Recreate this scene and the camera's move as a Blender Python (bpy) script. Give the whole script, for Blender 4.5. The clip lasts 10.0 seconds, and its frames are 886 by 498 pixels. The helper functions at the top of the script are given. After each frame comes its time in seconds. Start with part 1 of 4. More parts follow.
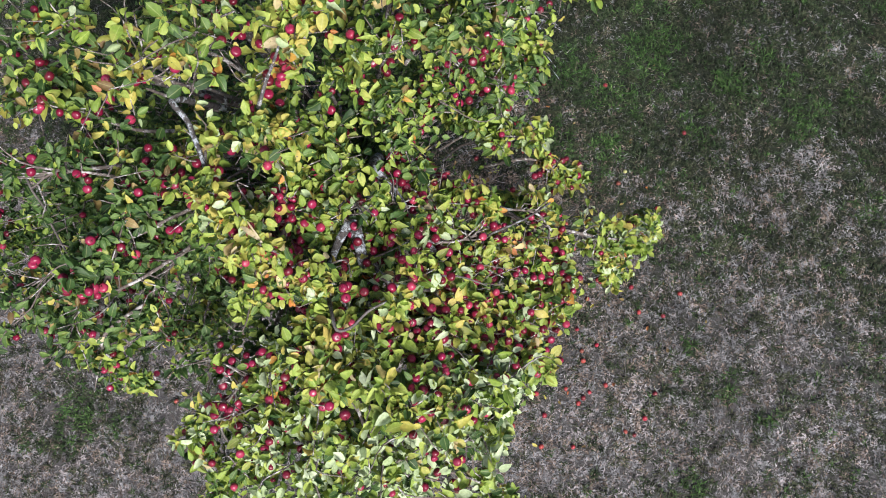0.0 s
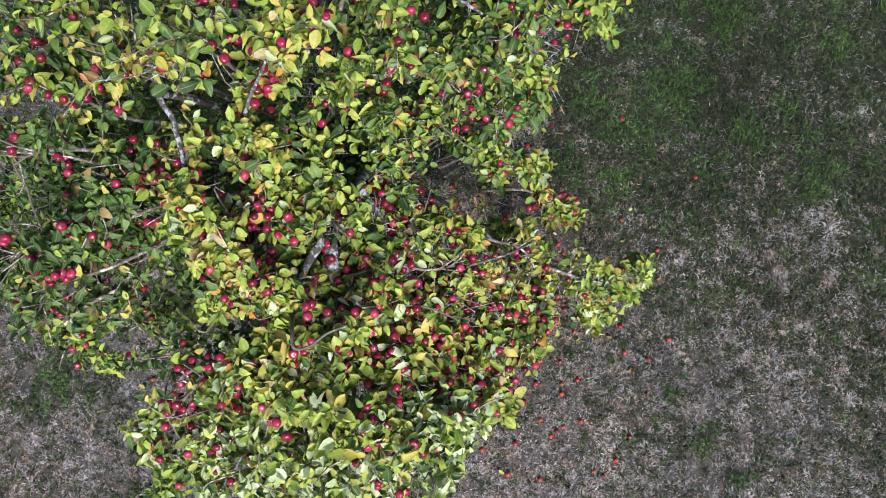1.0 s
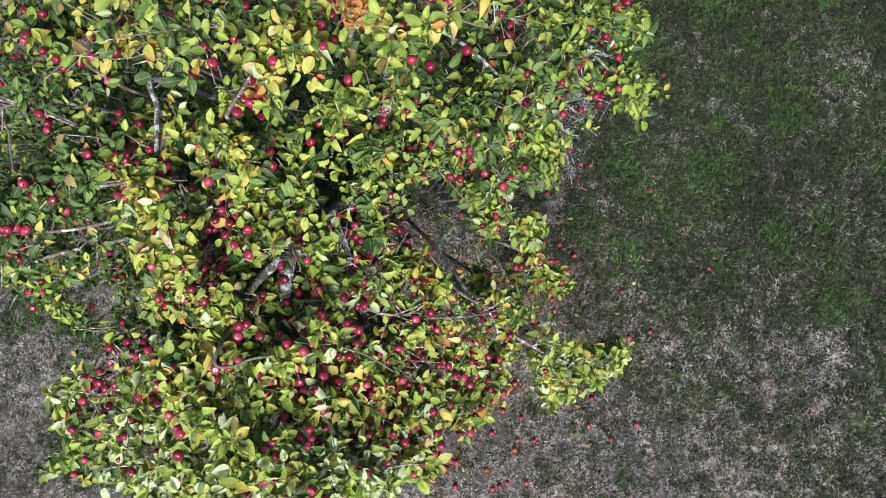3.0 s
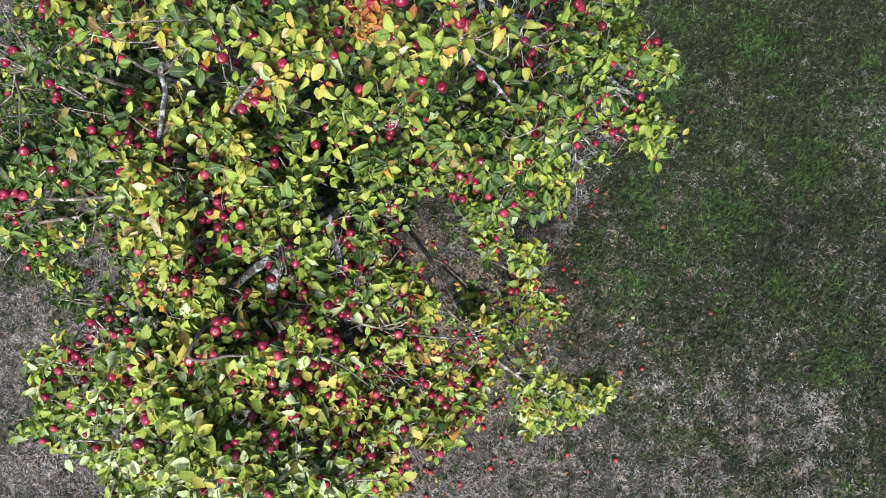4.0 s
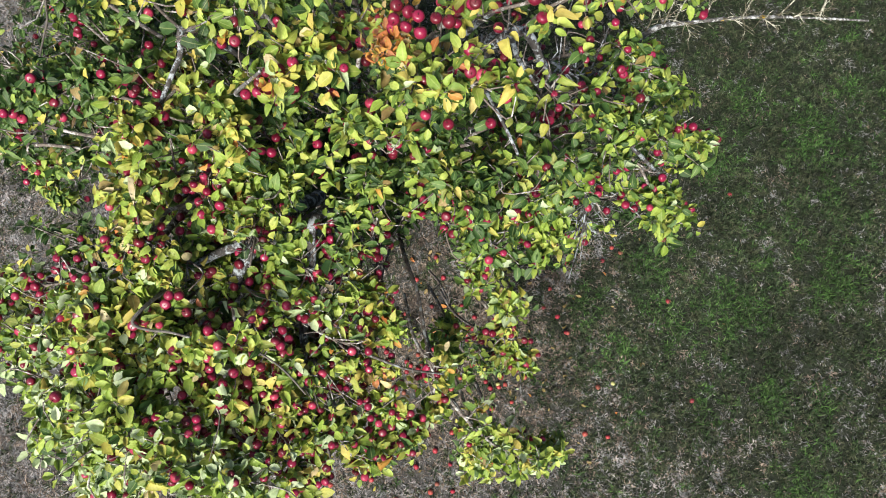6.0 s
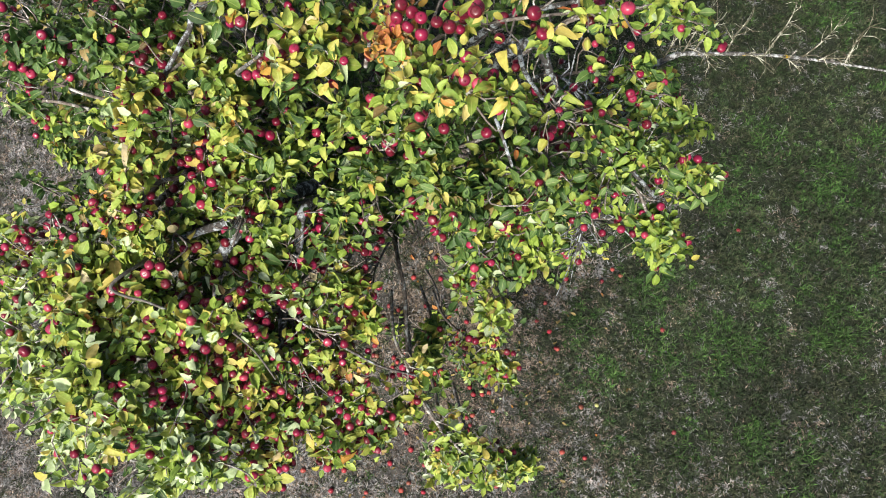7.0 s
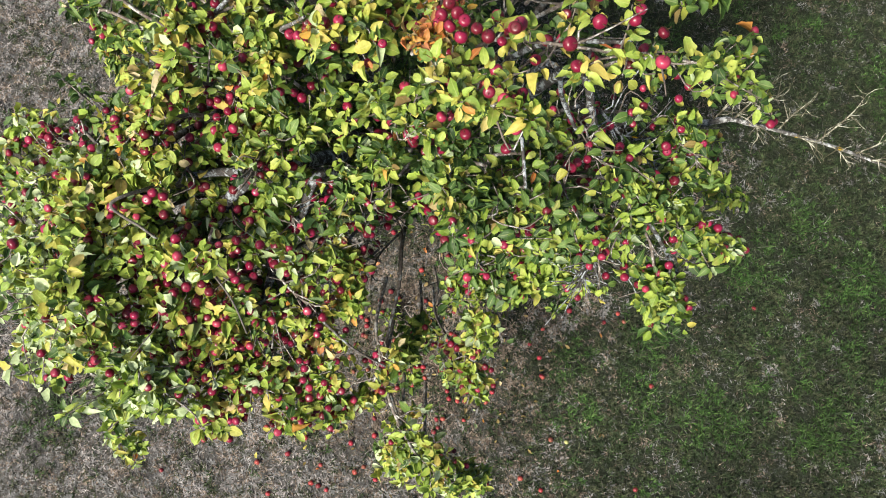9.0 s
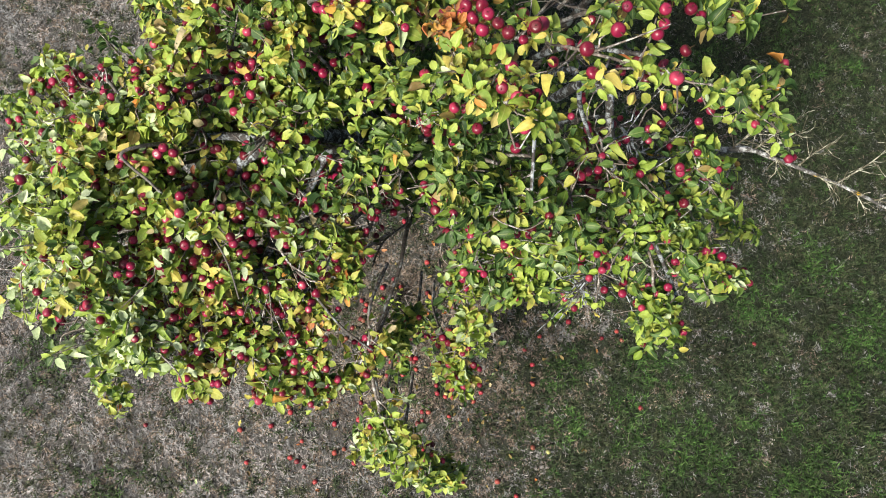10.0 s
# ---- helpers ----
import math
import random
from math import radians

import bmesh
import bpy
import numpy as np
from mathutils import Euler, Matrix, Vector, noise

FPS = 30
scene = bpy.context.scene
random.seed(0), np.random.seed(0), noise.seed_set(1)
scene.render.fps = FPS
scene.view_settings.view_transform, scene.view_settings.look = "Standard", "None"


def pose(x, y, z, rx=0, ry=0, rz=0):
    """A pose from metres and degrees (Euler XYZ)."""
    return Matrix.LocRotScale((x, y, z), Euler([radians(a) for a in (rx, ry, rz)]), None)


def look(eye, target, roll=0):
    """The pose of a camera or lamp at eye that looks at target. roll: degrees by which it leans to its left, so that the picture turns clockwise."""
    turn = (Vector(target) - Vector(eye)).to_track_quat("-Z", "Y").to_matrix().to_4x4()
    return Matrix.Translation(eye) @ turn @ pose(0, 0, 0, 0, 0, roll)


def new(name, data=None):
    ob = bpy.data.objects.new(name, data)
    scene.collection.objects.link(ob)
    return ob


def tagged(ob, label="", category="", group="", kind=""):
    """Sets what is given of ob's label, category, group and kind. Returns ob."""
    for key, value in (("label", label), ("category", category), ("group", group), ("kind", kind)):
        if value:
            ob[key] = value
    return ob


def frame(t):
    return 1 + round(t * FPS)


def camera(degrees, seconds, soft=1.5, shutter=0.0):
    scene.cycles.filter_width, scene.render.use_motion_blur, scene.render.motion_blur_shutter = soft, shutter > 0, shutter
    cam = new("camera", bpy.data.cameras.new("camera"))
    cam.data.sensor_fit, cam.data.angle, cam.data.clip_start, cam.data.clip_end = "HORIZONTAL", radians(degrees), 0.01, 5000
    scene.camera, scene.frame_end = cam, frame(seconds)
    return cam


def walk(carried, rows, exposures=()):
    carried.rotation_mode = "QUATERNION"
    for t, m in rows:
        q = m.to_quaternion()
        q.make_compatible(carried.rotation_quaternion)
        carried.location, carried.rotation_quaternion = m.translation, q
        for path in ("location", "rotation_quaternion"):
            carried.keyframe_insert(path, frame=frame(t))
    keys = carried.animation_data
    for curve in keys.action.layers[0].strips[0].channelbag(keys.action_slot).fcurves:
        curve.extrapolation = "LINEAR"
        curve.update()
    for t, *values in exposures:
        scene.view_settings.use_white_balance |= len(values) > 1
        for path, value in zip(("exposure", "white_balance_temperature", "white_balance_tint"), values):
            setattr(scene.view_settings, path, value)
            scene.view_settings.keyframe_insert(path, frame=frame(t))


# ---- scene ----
cam = camera(61.9, 10.0, soft=1.0)
# seconds, eye, aim, roll in degrees
PATH = [
    (0, (0.001, -0.014, 6.298), (-0.072, 0.364, 4.335), -10.5),
    (0.5, (0.103, 0.069, 6.288), (0.006, 0.443, 4.325), -10.5),
    (1, (0.195, 0.165, 6.274), (0.072, 0.529, 4.311), -10.7),
    (1.5, (0.268, 0.272, 6.255), (0.122, 0.623, 4.291), -10.8),
    (2, (0.337, 0.374, 6.23), (0.167, 0.713, 4.266), -11.2),
    (2.5, (0.4, 0.468, 6.205), (0.207, 0.794, 4.241), -11.3),
    (3, (0.443, 0.553, 6.195), (0.229, 0.869, 4.232), -11.3),
    (3.2, (0.455, 0.582, 6.184), (0.232, 0.894, 4.221), -11.1),
    (4.3, (0.505, 0.77, 6.174), (0.246, 1.039, 4.209), -11.3),
    (4.5, (0.517, 0.799, 6.165), (0.25, 1.065, 4.2), -11.1),
    (5, (0.535, 0.882, 6.152), (0.252, 1.129, 4.188), -10.9),
    (5.5, (0.549, 0.962, 6.134), (0.252, 1.188, 4.17), -10.9),
    (5.7, (0.549, 0.997, 6.12), (0.249, 1.214, 4.154), -10.5),
    (6.8, (0.618, 1.142, 6.111), (0.287, 1.315, 4.146), -11.0),
    (7, (0.632, 1.169, 6.106), (0.297, 1.333, 4.141), -10.9),
    (7.5, (0.669, 1.233, 6.106), (0.324, 1.376, 4.142), -10.8),
    (8, (0.669, 1.265, 6.11), (0.314, 1.388, 4.145), -10.6),
    (8.5, (0.672, 1.295, 6.102), (0.31, 1.395, 4.138), -10.5),
    (9, (0.685, 1.328, 6.091), (0.315, 1.406, 4.127), -10.1),
    (9.5, (0.703, 1.362, 6.084), (0.329, 1.416, 4.12), -10.0),
    (10, (0.734, 1.395, 6.082), (0.355, 1.427, 4.118), -9.6),
]
walk(cam, [(t, look(eye, aim, roll)) for t, eye, aim, roll in PATH], [(0, 0.98, 6150, 17), (4.5, 1.14, 6400, 11), (10, 1.24, 6900, 9)])

# ---- light ----
world = bpy.data.worlds.new("sky")
scene.world = world
world.use_nodes = True
sky = world.node_tree.nodes.new("ShaderNodeTexSky")
sky.sky_type = "NISHITA"
sky.sun_disc = False
sky.sun_elevation = radians(47)
sky.sun_rotation = radians(213)
sky.air_density, sky.dust_density, sky.ozone_density = 1.0, 2.5, 1.0
world.node_tree.nodes["Background"].inputs["Strength"].default_value = 0.060
world.node_tree.links.new(sky.outputs[0], world.node_tree.nodes["Background"].inputs["Color"])
sun = new("sun", bpy.data.lights.new("sun", "SUN"))
sun.data.energy, sun.data.angle, sun.data.color = 4.4, radians(20), (1.0, 0.94, 0.83)
sun.matrix_world = look((2.0, -3.1, 3.95), (0, 0, 0))


# ---- materials ----
def material(name, rough=0.6, spec=0.4):
    m = bpy.data.materials.new(name)
    m.use_nodes = True
    b = m.node_tree.nodes["Principled BSDF"]
    b.inputs["Roughness"].default_value = rough
    b.inputs["Specular IOR Level"].default_value = spec
    return m, m.node_tree, b


def node(tree, kind, **sets):
    n = tree.nodes.new("ShaderNode" + kind)
    for key, value in sets.items():
        n.inputs[key.replace("_", " ")].default_value = value
    return n


def ramp(tree, source, stops):
    r = tree.nodes.new("ShaderNodeValToRGB")
    e = r.color_ramp.elements
    while len(e) < len(stops):
        e.new(0.5)
    for el, (at, c) in zip(e, stops):
        el.position, el.color = at, (*c, 1)
    tree.links.new(source, r.inputs[0])
    return r.outputs[0]


def mixed(tree, kind, fac, a, b):
    m = tree.nodes.new("ShaderNodeMix")
    m.data_type, m.blend_type = "RGBA", kind
    for sock, v in ((m.inputs[0], fac), (m.inputs[6], a), (m.inputs[7], b)):
        if isinstance(v, bpy.types.NodeSocket):
            tree.links.new(v, sock)
        else:
            sock.default_value = v if isinstance(v, float) else (*v, 1)
    return m.outputs[2]


def bump(tree, shader, height, strength, distance):
    b = node(tree, "Bump", Strength=strength, Distance=distance)
    tree.links.new(height, b.inputs["Height"])
    tree.links.new(b.outputs[0], shader.inputs["Normal"])


def leaf_material(name, stops, single=False, thin=0.34, rough=0.45, blush=0.0):
    """Leaf: hue varies leaf by leaf, a paler midrib, blotches, some light passing through."""
    m, tree, b = material(name, rough, 0.38)
    if single:
        rnd = tree.nodes.new("ShaderNodeObjectInfo").outputs["Random"]
    else:
        rnd = tree.nodes.new("ShaderNodeNewGeometry").outputs["Random Per Island"]
    col = ramp(tree, rnd, stops)
    co = tree.nodes.new("ShaderNodeTexCoord")
    blot = node(tree, "TexNoise", Scale=75.0, Detail=4.0)
    tree.links.new(co.outputs["Object"], blot.inputs["Vector"])
    col = mixed(tree, "MULTIPLY", 0.5, col, ramp(tree, blot.outputs["Fac"], [(0.32, (0.42, 0.46, 0.34)), (0.68, (1.0, 1.0, 1.0))]))
    sep = tree.nodes.new("ShaderNodeSeparateXYZ")
    tree.links.new(co.outputs["UV"], sep.inputs[0])
    rib = ramp(tree, sep.outputs["X"], [(0.0, (0, 0, 0)), (0.44, (0, 0, 0)), (0.5, (1, 1, 1)), (0.56, (0, 0, 0))])
    fac = node(tree, "Math")
    fac.operation = "MULTIPLY"
    tree.links.new(rib, fac.inputs[0])
    fac.inputs[1].default_value = 0.3
    col = mixed(tree, "MIX", fac.outputs[0], col, (0.55, 0.6, 0.25))
    turn = node(tree, "TexNoise", Scale=8.0, Detail=3.0, Roughness=0.6)
    tree.links.new(co.outputs["Object"], turn.inputs["Vector"])
    if blush:
        col = mixed(tree, "MIX", ramp(tree, turn.outputs["Fac"], [(0.5, (0, 0, 0)), (0.66, (blush, blush, blush))]), col, (0.60, 0.40, 0.15))
    tree.links.new(col, b.inputs["Base Color"])
    veins = node(tree, "TexWave", Scale=9.0, Distortion=1.5)
    tree.links.new(co.outputs["UV"], veins.inputs["Vector"])
    bump(tree, b, veins.outputs["Fac"], 0.25, 0.002)
    t = tree.nodes.new("ShaderNodeBsdfTranslucent")
    tree.links.new(col, t.inputs["Color"])
    mix = tree.nodes.new("ShaderNodeMixShader")
    mix.inputs[0].default_value = thin
    tree.links.new(b.outputs[0], mix.inputs[1])
    tree.links.new(t.outputs[0], mix.inputs[2])
    tree.links.new(mix.outputs[0], tree.nodes["Material Output"].inputs["Surface"])
    return m


LEAF_STOPS = {
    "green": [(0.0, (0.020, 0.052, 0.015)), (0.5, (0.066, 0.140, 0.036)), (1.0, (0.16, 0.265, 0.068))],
    "lime": [(0.0, (0.12, 0.210, 0.034)), (0.5, (0.268, 0.39, 0.062)), (1.0, (0.445, 0.55, 0.125))],
    "yellow": [(0.0, (0.30, 0.36, 0.07)), (0.6, (0.46, 0.45, 0.09)), (0.92, (0.58, 0.48, 0.13)), (1.0, (0.66, 0.56, 0.38))],
    "orange": [(0.0, (0.60, 0.36, 0.07)), (0.5, (0.52, 0.20, 0.05)), (0.8, (0.42, 0.13, 0.05)), (1.0, (0.52, 0.22, 0.12))],
    # whitish green; on the lower edge it stands in for sky glare
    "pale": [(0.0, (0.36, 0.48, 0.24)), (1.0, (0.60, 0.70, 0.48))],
    "brown": [(0.0, (0.16, 0.10, 0.045)), (0.6, (0.25, 0.19, 0.065)), (1.0, (0.34, 0.25, 0.11))],
}
LEAF_KINDS = list(LEAF_STOPS)
BLUSH = {"green": 0.0, "lime": 0.2, "yellow": 0.28, "orange": 0.2, "pale": 0.0, "brown": 0.0}
LEAF = {k: leaf_material("leaf_" + k, s, blush=BLUSH[k]) for k, s in LEAF_STOPS.items()}
LEAF_ONE = {k: leaf_material("leaf_single_" + k, s, True, blush=BLUSH[k]) for k, s in LEAF_STOPS.items()}


def bark_material(name, dark, mid, lichen, amount, crust=(0.55, 0.36, 0.03), crusted=0.0):
    m, tree, b = material(name, 0.9, 0.15)
    co = tree.nodes.new("ShaderNodeTexCoord").outputs["Object"]
    fine = node(tree, "TexNoise", Scale=55.0, Detail=6.0, Roughness=0.7)
    coarse = node(tree, "TexNoise", Scale=24.0, Detail=6.0, Roughness=0.72)
    warm = node(tree, "TexNoise", Scale=7.0, Detail=4.0)
    for n in (fine, coarse, warm):
        tree.links.new(co, n.inputs["Vector"])
    col = ramp(tree, fine.outputs["Fac"], [(0.3, dark), (0.7, mid)])
    patch = ramp(tree, coarse.outputs["Fac"], [(1 - amount - 0.06, (0, 0, 0)), (1 - amount + 0.03, (1, 1, 1))])
    col = mixed(tree, "MIX", patch, col, lichen)
    if crusted:
        spot = ramp(tree, warm.outputs["Fac"], [(1 - crusted - 0.03, (0, 0, 0)), (1 - crusted + 0.02, (1, 1, 1))])
        col = mixed(tree, "MIX", spot, col, crust)
    tree.links.new(col, b.inputs["Base Color"])
    bump(tree, b, fine.outputs["Fac"], 0.8, 0.008)
    return m


BARK = bark_material("bark", (0.03, 0.026, 0.024), (0.10, 0.088, 0.08), (0.22, 0.245, 0.255), 0.42)
BARK_LICHEN = bark_material("bark_lichen", (0.02, 0.019, 0.019), (0.085, 0.08, 0.08), (0.32, 0.36, 0.40), 0.45, crusted=0.28)
BARK_SMOOTH = bark_material("bark_smooth", (0.055, 0.05, 0.046), (0.15, 0.14, 0.13), (0.28, 0.30, 0.29), 0.38)
BARK_DEAD = bark_material("bark_dead", (0.02, 0.02, 0.02), (0.15, 0.145, 0.14), (0.46, 0.48, 0.50), 0.45, crusted=0.33)
TWIG_LICHEN = bark_material("twig_lichen", (0.04, 0.038, 0.03), (0.14, 0.13, 0.09), (0.42, 0.42, 0.36), 0.45, (0.42, 0.30, 0.05), 0.22)
TWIG = bark_material("twig_bark", (0.06, 0.05, 0.045), (0.19, 0.165, 0.15), (0.42, 0.42, 0.42), 0.42)


def apple_material(name, stops, joined=False):
    m, tree, b = material(name, 0.4, 0.45)
    co = tree.nodes.new("ShaderNodeTexCoord").outputs["Object"]
    if joined:
        rnd = tree.nodes.new("ShaderNodeNewGeometry").outputs["Random Per Island"]
    else:
        rnd = tree.nodes.new("ShaderNodeObjectInfo").outputs["Random"]
    col = ramp(tree, rnd, stops)
    speck = node(tree, "TexNoise", Scale=260.0, Detail=2.0)
    broad = node(tree, "TexNoise", Scale=28.0, Detail=3.0)
    tree.links.new(co, speck.inputs["Vector"])
    tree.links.new(co, broad.inputs["Vector"])
    col = mixed(tree, "MIX", ramp(tree, speck.outputs["Fac"], [(0.66, (0, 0, 0)), (0.74, (0.5, 0.5, 0.5))]), col, (0.50, 0.16, 0.13))
    col = mixed(tree, "MIX", ramp(tree, broad.outputs["Fac"], [(0.55, (0, 0, 0)), (0.8, (0.55, 0.55, 0.55))]), col, (0.24, 0.02, 0.045))
    tree.links.new(col, b.inputs["Base Color"])
    tree.links.new(ramp(tree, broad.outputs["Fac"], [(0.3, (0.25, 0.25, 0.25)), (0.7, (0.45, 0.45, 0.45))]), b.inputs["Roughness"])
    return m


APPLE_REDS = [(0.0, (0.070, 0.004, 0.010)), (0.5, (0.145, 0.005, 0.027)), (0.85, (0.20, 0.009, 0.044)), (1.0, (0.29, 0.030, 0.065))]
APPLE = apple_material("apple_skin", APPLE_REDS)
APPLE_JOINED = apple_material("apple_skin_joined", APPLE_REDS, True)
APPLE_FALLEN = apple_material("apple_skin_fallen", [(0.0, (0.10, 0.012, 0.016)), (0.6, (0.25, 0.014, 0.030)), (0.85, (0.24, 0.045, 0.035)), (1.0, (0.12, 0.05, 0.03))])
APPLE_PALE = apple_material("apple_skin_pale", [(0.0, (0.28, 0.30, 0.11)), (1.0, (0.36, 0.33, 0.17))])
CALYX = bark_material("calyx", (0.05, 0.03, 0.02), (0.14, 0.09, 0.05), (0.2, 0.15, 0.1), 0.2)


def ground_material():
    m, tree, b = material("dry_turf", 0.95, 0.1)
    co = tree.nodes.new("ShaderNodeTexCoord").outputs["Object"]
    ns = {}
    for key, s, d in (("patch", 0.9, 4.0), ("mid", 5.0, 5.0), ("fine", 60.0, 8.0), ("ash", 1.7, 5.0)):
        ns[key] = node(tree, "TexNoise", Scale=s, Detail=d, Roughness=0.65)
        tree.links.new(co, ns[key].inputs["Vector"])
    dry = ramp(tree, ns["fine"].outputs["Fac"], [(0.34, (0.018, 0.018, 0.016)), (0.5, (0.050, 0.049, 0.047)), (0.66, (0.100, 0.097, 0.096))])
    dry = mixed(tree, "MIX", ramp(tree, ns["ash"].outputs["Fac"], [(0.42, (0, 0, 0)), (0.62, (0.6, 0.6, 0.6))]), dry, (0.092, 0.090, 0.095))
    mossy = ramp(tree, ns["fine"].outputs["Fac"], [(0.34, (0.005, 0.007, 0.004)), (0.5, (0.012, 0.017, 0.010)), (0.66, (0.027, 0.034, 0.022))])
    # the turf grows greener away from the dry corner of the orchard
    slope = tree.nodes.new("ShaderNodeVectorMath")
    slope.operation = "DOT_PRODUCT"
    slope.inputs[1].default_value = (0.08, 0.24, 0.0)
    tree.links.new(co, slope.inputs[0])
    wavy = node(tree, "Math")
    wavy.operation = "ADD"
    tree.links.new(slope.outputs["Value"], wavy.inputs[0])
    tree.links.new(ns["patch"].outputs["Fac"], wavy.inputs[1])
    col = mixed(tree, "MIX", ramp(tree, wavy.outputs[0], [(0.62, (0, 0, 0)), (1.0, (0.9, 0.9, 0.9))]), dry, mossy)
    col = mixed(tree, "MULTIPLY", 0.5, col, ramp(tree, ns["mid"].outputs["Fac"], [(0.35, (0.55, 0.55, 0.55)), (0.65, (1, 1, 1))]))
    tree.links.new(col, b.inputs["Base Color"])
    bump(tree, b, ns["fine"].outputs["Fac"], 0.5, 0.015)
    return m


def blade_material(name, stops):
    m, tree, b = material(name, 0.7, 0.2)
    col = ramp(tree, tree.nodes.new("ShaderNodeNewGeometry").outputs["Random Per Island"], stops)
    co = tree.nodes.new("ShaderNodeTexCoord").outputs["Object"]
    for scale, low, high in ((1.1, 0.72, 1.28), (6.0, 0.75, 1.25), (26.0, 0.4, 1.6)):
        n = node(tree, "TexNoise", Scale=scale, Detail=4.0, Roughness=0.6)
        tree.links.new(co, n.inputs["Vector"])
        col = mixed(tree, "MULTIPLY", 1.0, col, ramp(tree, n.outputs["Fac"], [(0.34, (low, low, low)), (0.66, (high, high, high))]))
    tree.links.new(col, b.inputs["Base Color"])
    return m


TURF = ground_material()
BLADES = [
    blade_material("blade_dry", [(0.0, (0.074, 0.076, 0.080)), (0.5, (0.110, 0.113, 0.118)), (1.0, (0.155, 0.158, 0.164))]),
    blade_material("blade_green", [(0.0, (0.008, 0.017, 0.006)), (0.6, (0.017, 0.031, 0.012)), (1.0, (0.040, 0.060, 0.026))]),
    blade_material("blade_olive", [(0.0, (0.017, 0.022, 0.011)), (0.6, (0.030, 0.037, 0.019)), (1.0, (0.056, 0.064, 0.036))]),
    blade_material("blade_thatch", [(0.0, (0.055, 0.041, 0.033)), (0.6, (0.11, 0.087, 0.071)), (1.0, (0.19, 0.156, 0.131))]),
    blade_material("blade_pale", [(0.0, (0.130, 0.122, 0.124)), (0.6, (0.172, 0.161, 0.164)), (1.0, (0.22, 0.206, 0.209))]),
    blade_material("blade_dead", [(0.0, (0.009, 0.013, 0.007)), (0.6, (0.016, 0.021, 0.012)), (1.0, (0.028, 0.035, 0.021))]),
    blade_material("blade_fresh", [(0.0, (0.013, 0.034, 0.008)), (0.6, (0.026, 0.064, 0.014)), (1.0, (0.060, 0.108, 0.030))]),
]


# ---- mesh helpers ----
def flat_mesh(name, verts, faces_by_size, mats, slots=None, uvs=None, smooth=True):
    """A mesh from numpy arrays: verts (n,3) and a list of index arrays (m,k)."""
    me = bpy.data.meshes.new(name)
    verts = np.asarray(verts, np.float32)
    me.vertices.add(len(verts))
    me.vertices.foreach_set("co", verts.ravel())
    loops = np.concatenate([f.ravel() for f in faces_by_size]).astype(np.int32)
    sizes = np.concatenate([np.full(len(f), f.shape[1]) for f in faces_by_size]).astype(np.int32)
    me.loops.add(len(loops))
    me.loops.foreach_set("vertex_index", loops)
    me.polygons.add(len(sizes))
    me.polygons.foreach_set("loop_start", np.r_[0, np.cumsum(sizes)[:-1]].astype(np.int32))
    for mat in mats:
        me.materials.append(mat)
    if slots is not None:
        me.polygons.foreach_set("material_index", np.asarray(slots, np.int32))
    if uvs is not None:
        me.uv_layers.new(name="UVMap").data.foreach_set("uv", np.asarray(uvs, np.float32)[loops].ravel())
    me.polygons.foreach_set("use_smooth", np.full(len(sizes), smooth))
    me.update(calc_edges=True)
    me.validate()
    return me


def part(name, me, parent, label="", kind=""):
    ob = new(name, me)
    ob.parent = parent
    return tagged(ob, label, kind=kind)


def spline(points, steps=6):
    """A smooth curve through the points."""
    p = np.array([points[0], *points, points[-1]], float)
    p[0], p[-1] = 2 * p[1] - p[2], 2 * p[-2] - p[-3]
    out = []
    for i in range(1, len(p) - 2):
        for u in np.linspace(0, 1, steps, endpoint=False):
            a, b, c, d = p[i - 1 : i + 3]
            out.append(0.5 * (2 * b + (c - a) * u + (2 * a - 5 * b + 4 * c - d) * u * u + (3 * b - a - 3 * c + d) * u**3))
    out.append(p[-2])
    return np.array(out)


def tubes(paths, sides):
    """Vertices and faces of tapered tubes; each path is points and radii."""
    verts, quads, tris, base = [], [], [], 0
    ang = np.linspace(0, 2 * np.pi, sides, endpoint=False)
    for pts, rad in paths:
        tan = np.gradient(pts, axis=0)
        tan /= np.linalg.norm(tan, axis=1)[:, None] + 1e-9
        side = np.cross(tan, [0.31, 0.2, 0.93] if abs(tan[0][2]) < 0.9 else [1, 0.1, 0])
        side /= np.linalg.norm(side, axis=1)[:, None] + 1e-9
        other = np.cross(tan, side)
        rad = np.asarray(rad)
        ring = pts[:, None] + rad[:, None, None] * (np.cos(ang)[None, :, None] * side[:, None] + np.sin(ang)[None, :, None] * other[:, None])
        n = len(pts)
        verts += [ring.reshape(-1, 3), pts[-1:] + tan[-1:] * rad[-1]]
        i, k = np.meshgrid(np.arange(n - 1), np.arange(sides), indexing="ij")
        a, b = i * sides + k, i * sides + (k + 1) % sides
        quads.append(np.stack([a, b, b + sides, a + sides], -1).reshape(-1, 4) + base)
        k = np.arange(sides)
        tris.append(np.stack([(n - 1) * sides + k, (n - 1) * sides + (k + 1) % sides, np.full(sides, n * sides)], -1) + base)
        base += n * sides + 1
    return np.concatenate(verts), [np.concatenate(quads), np.concatenate(tris)]


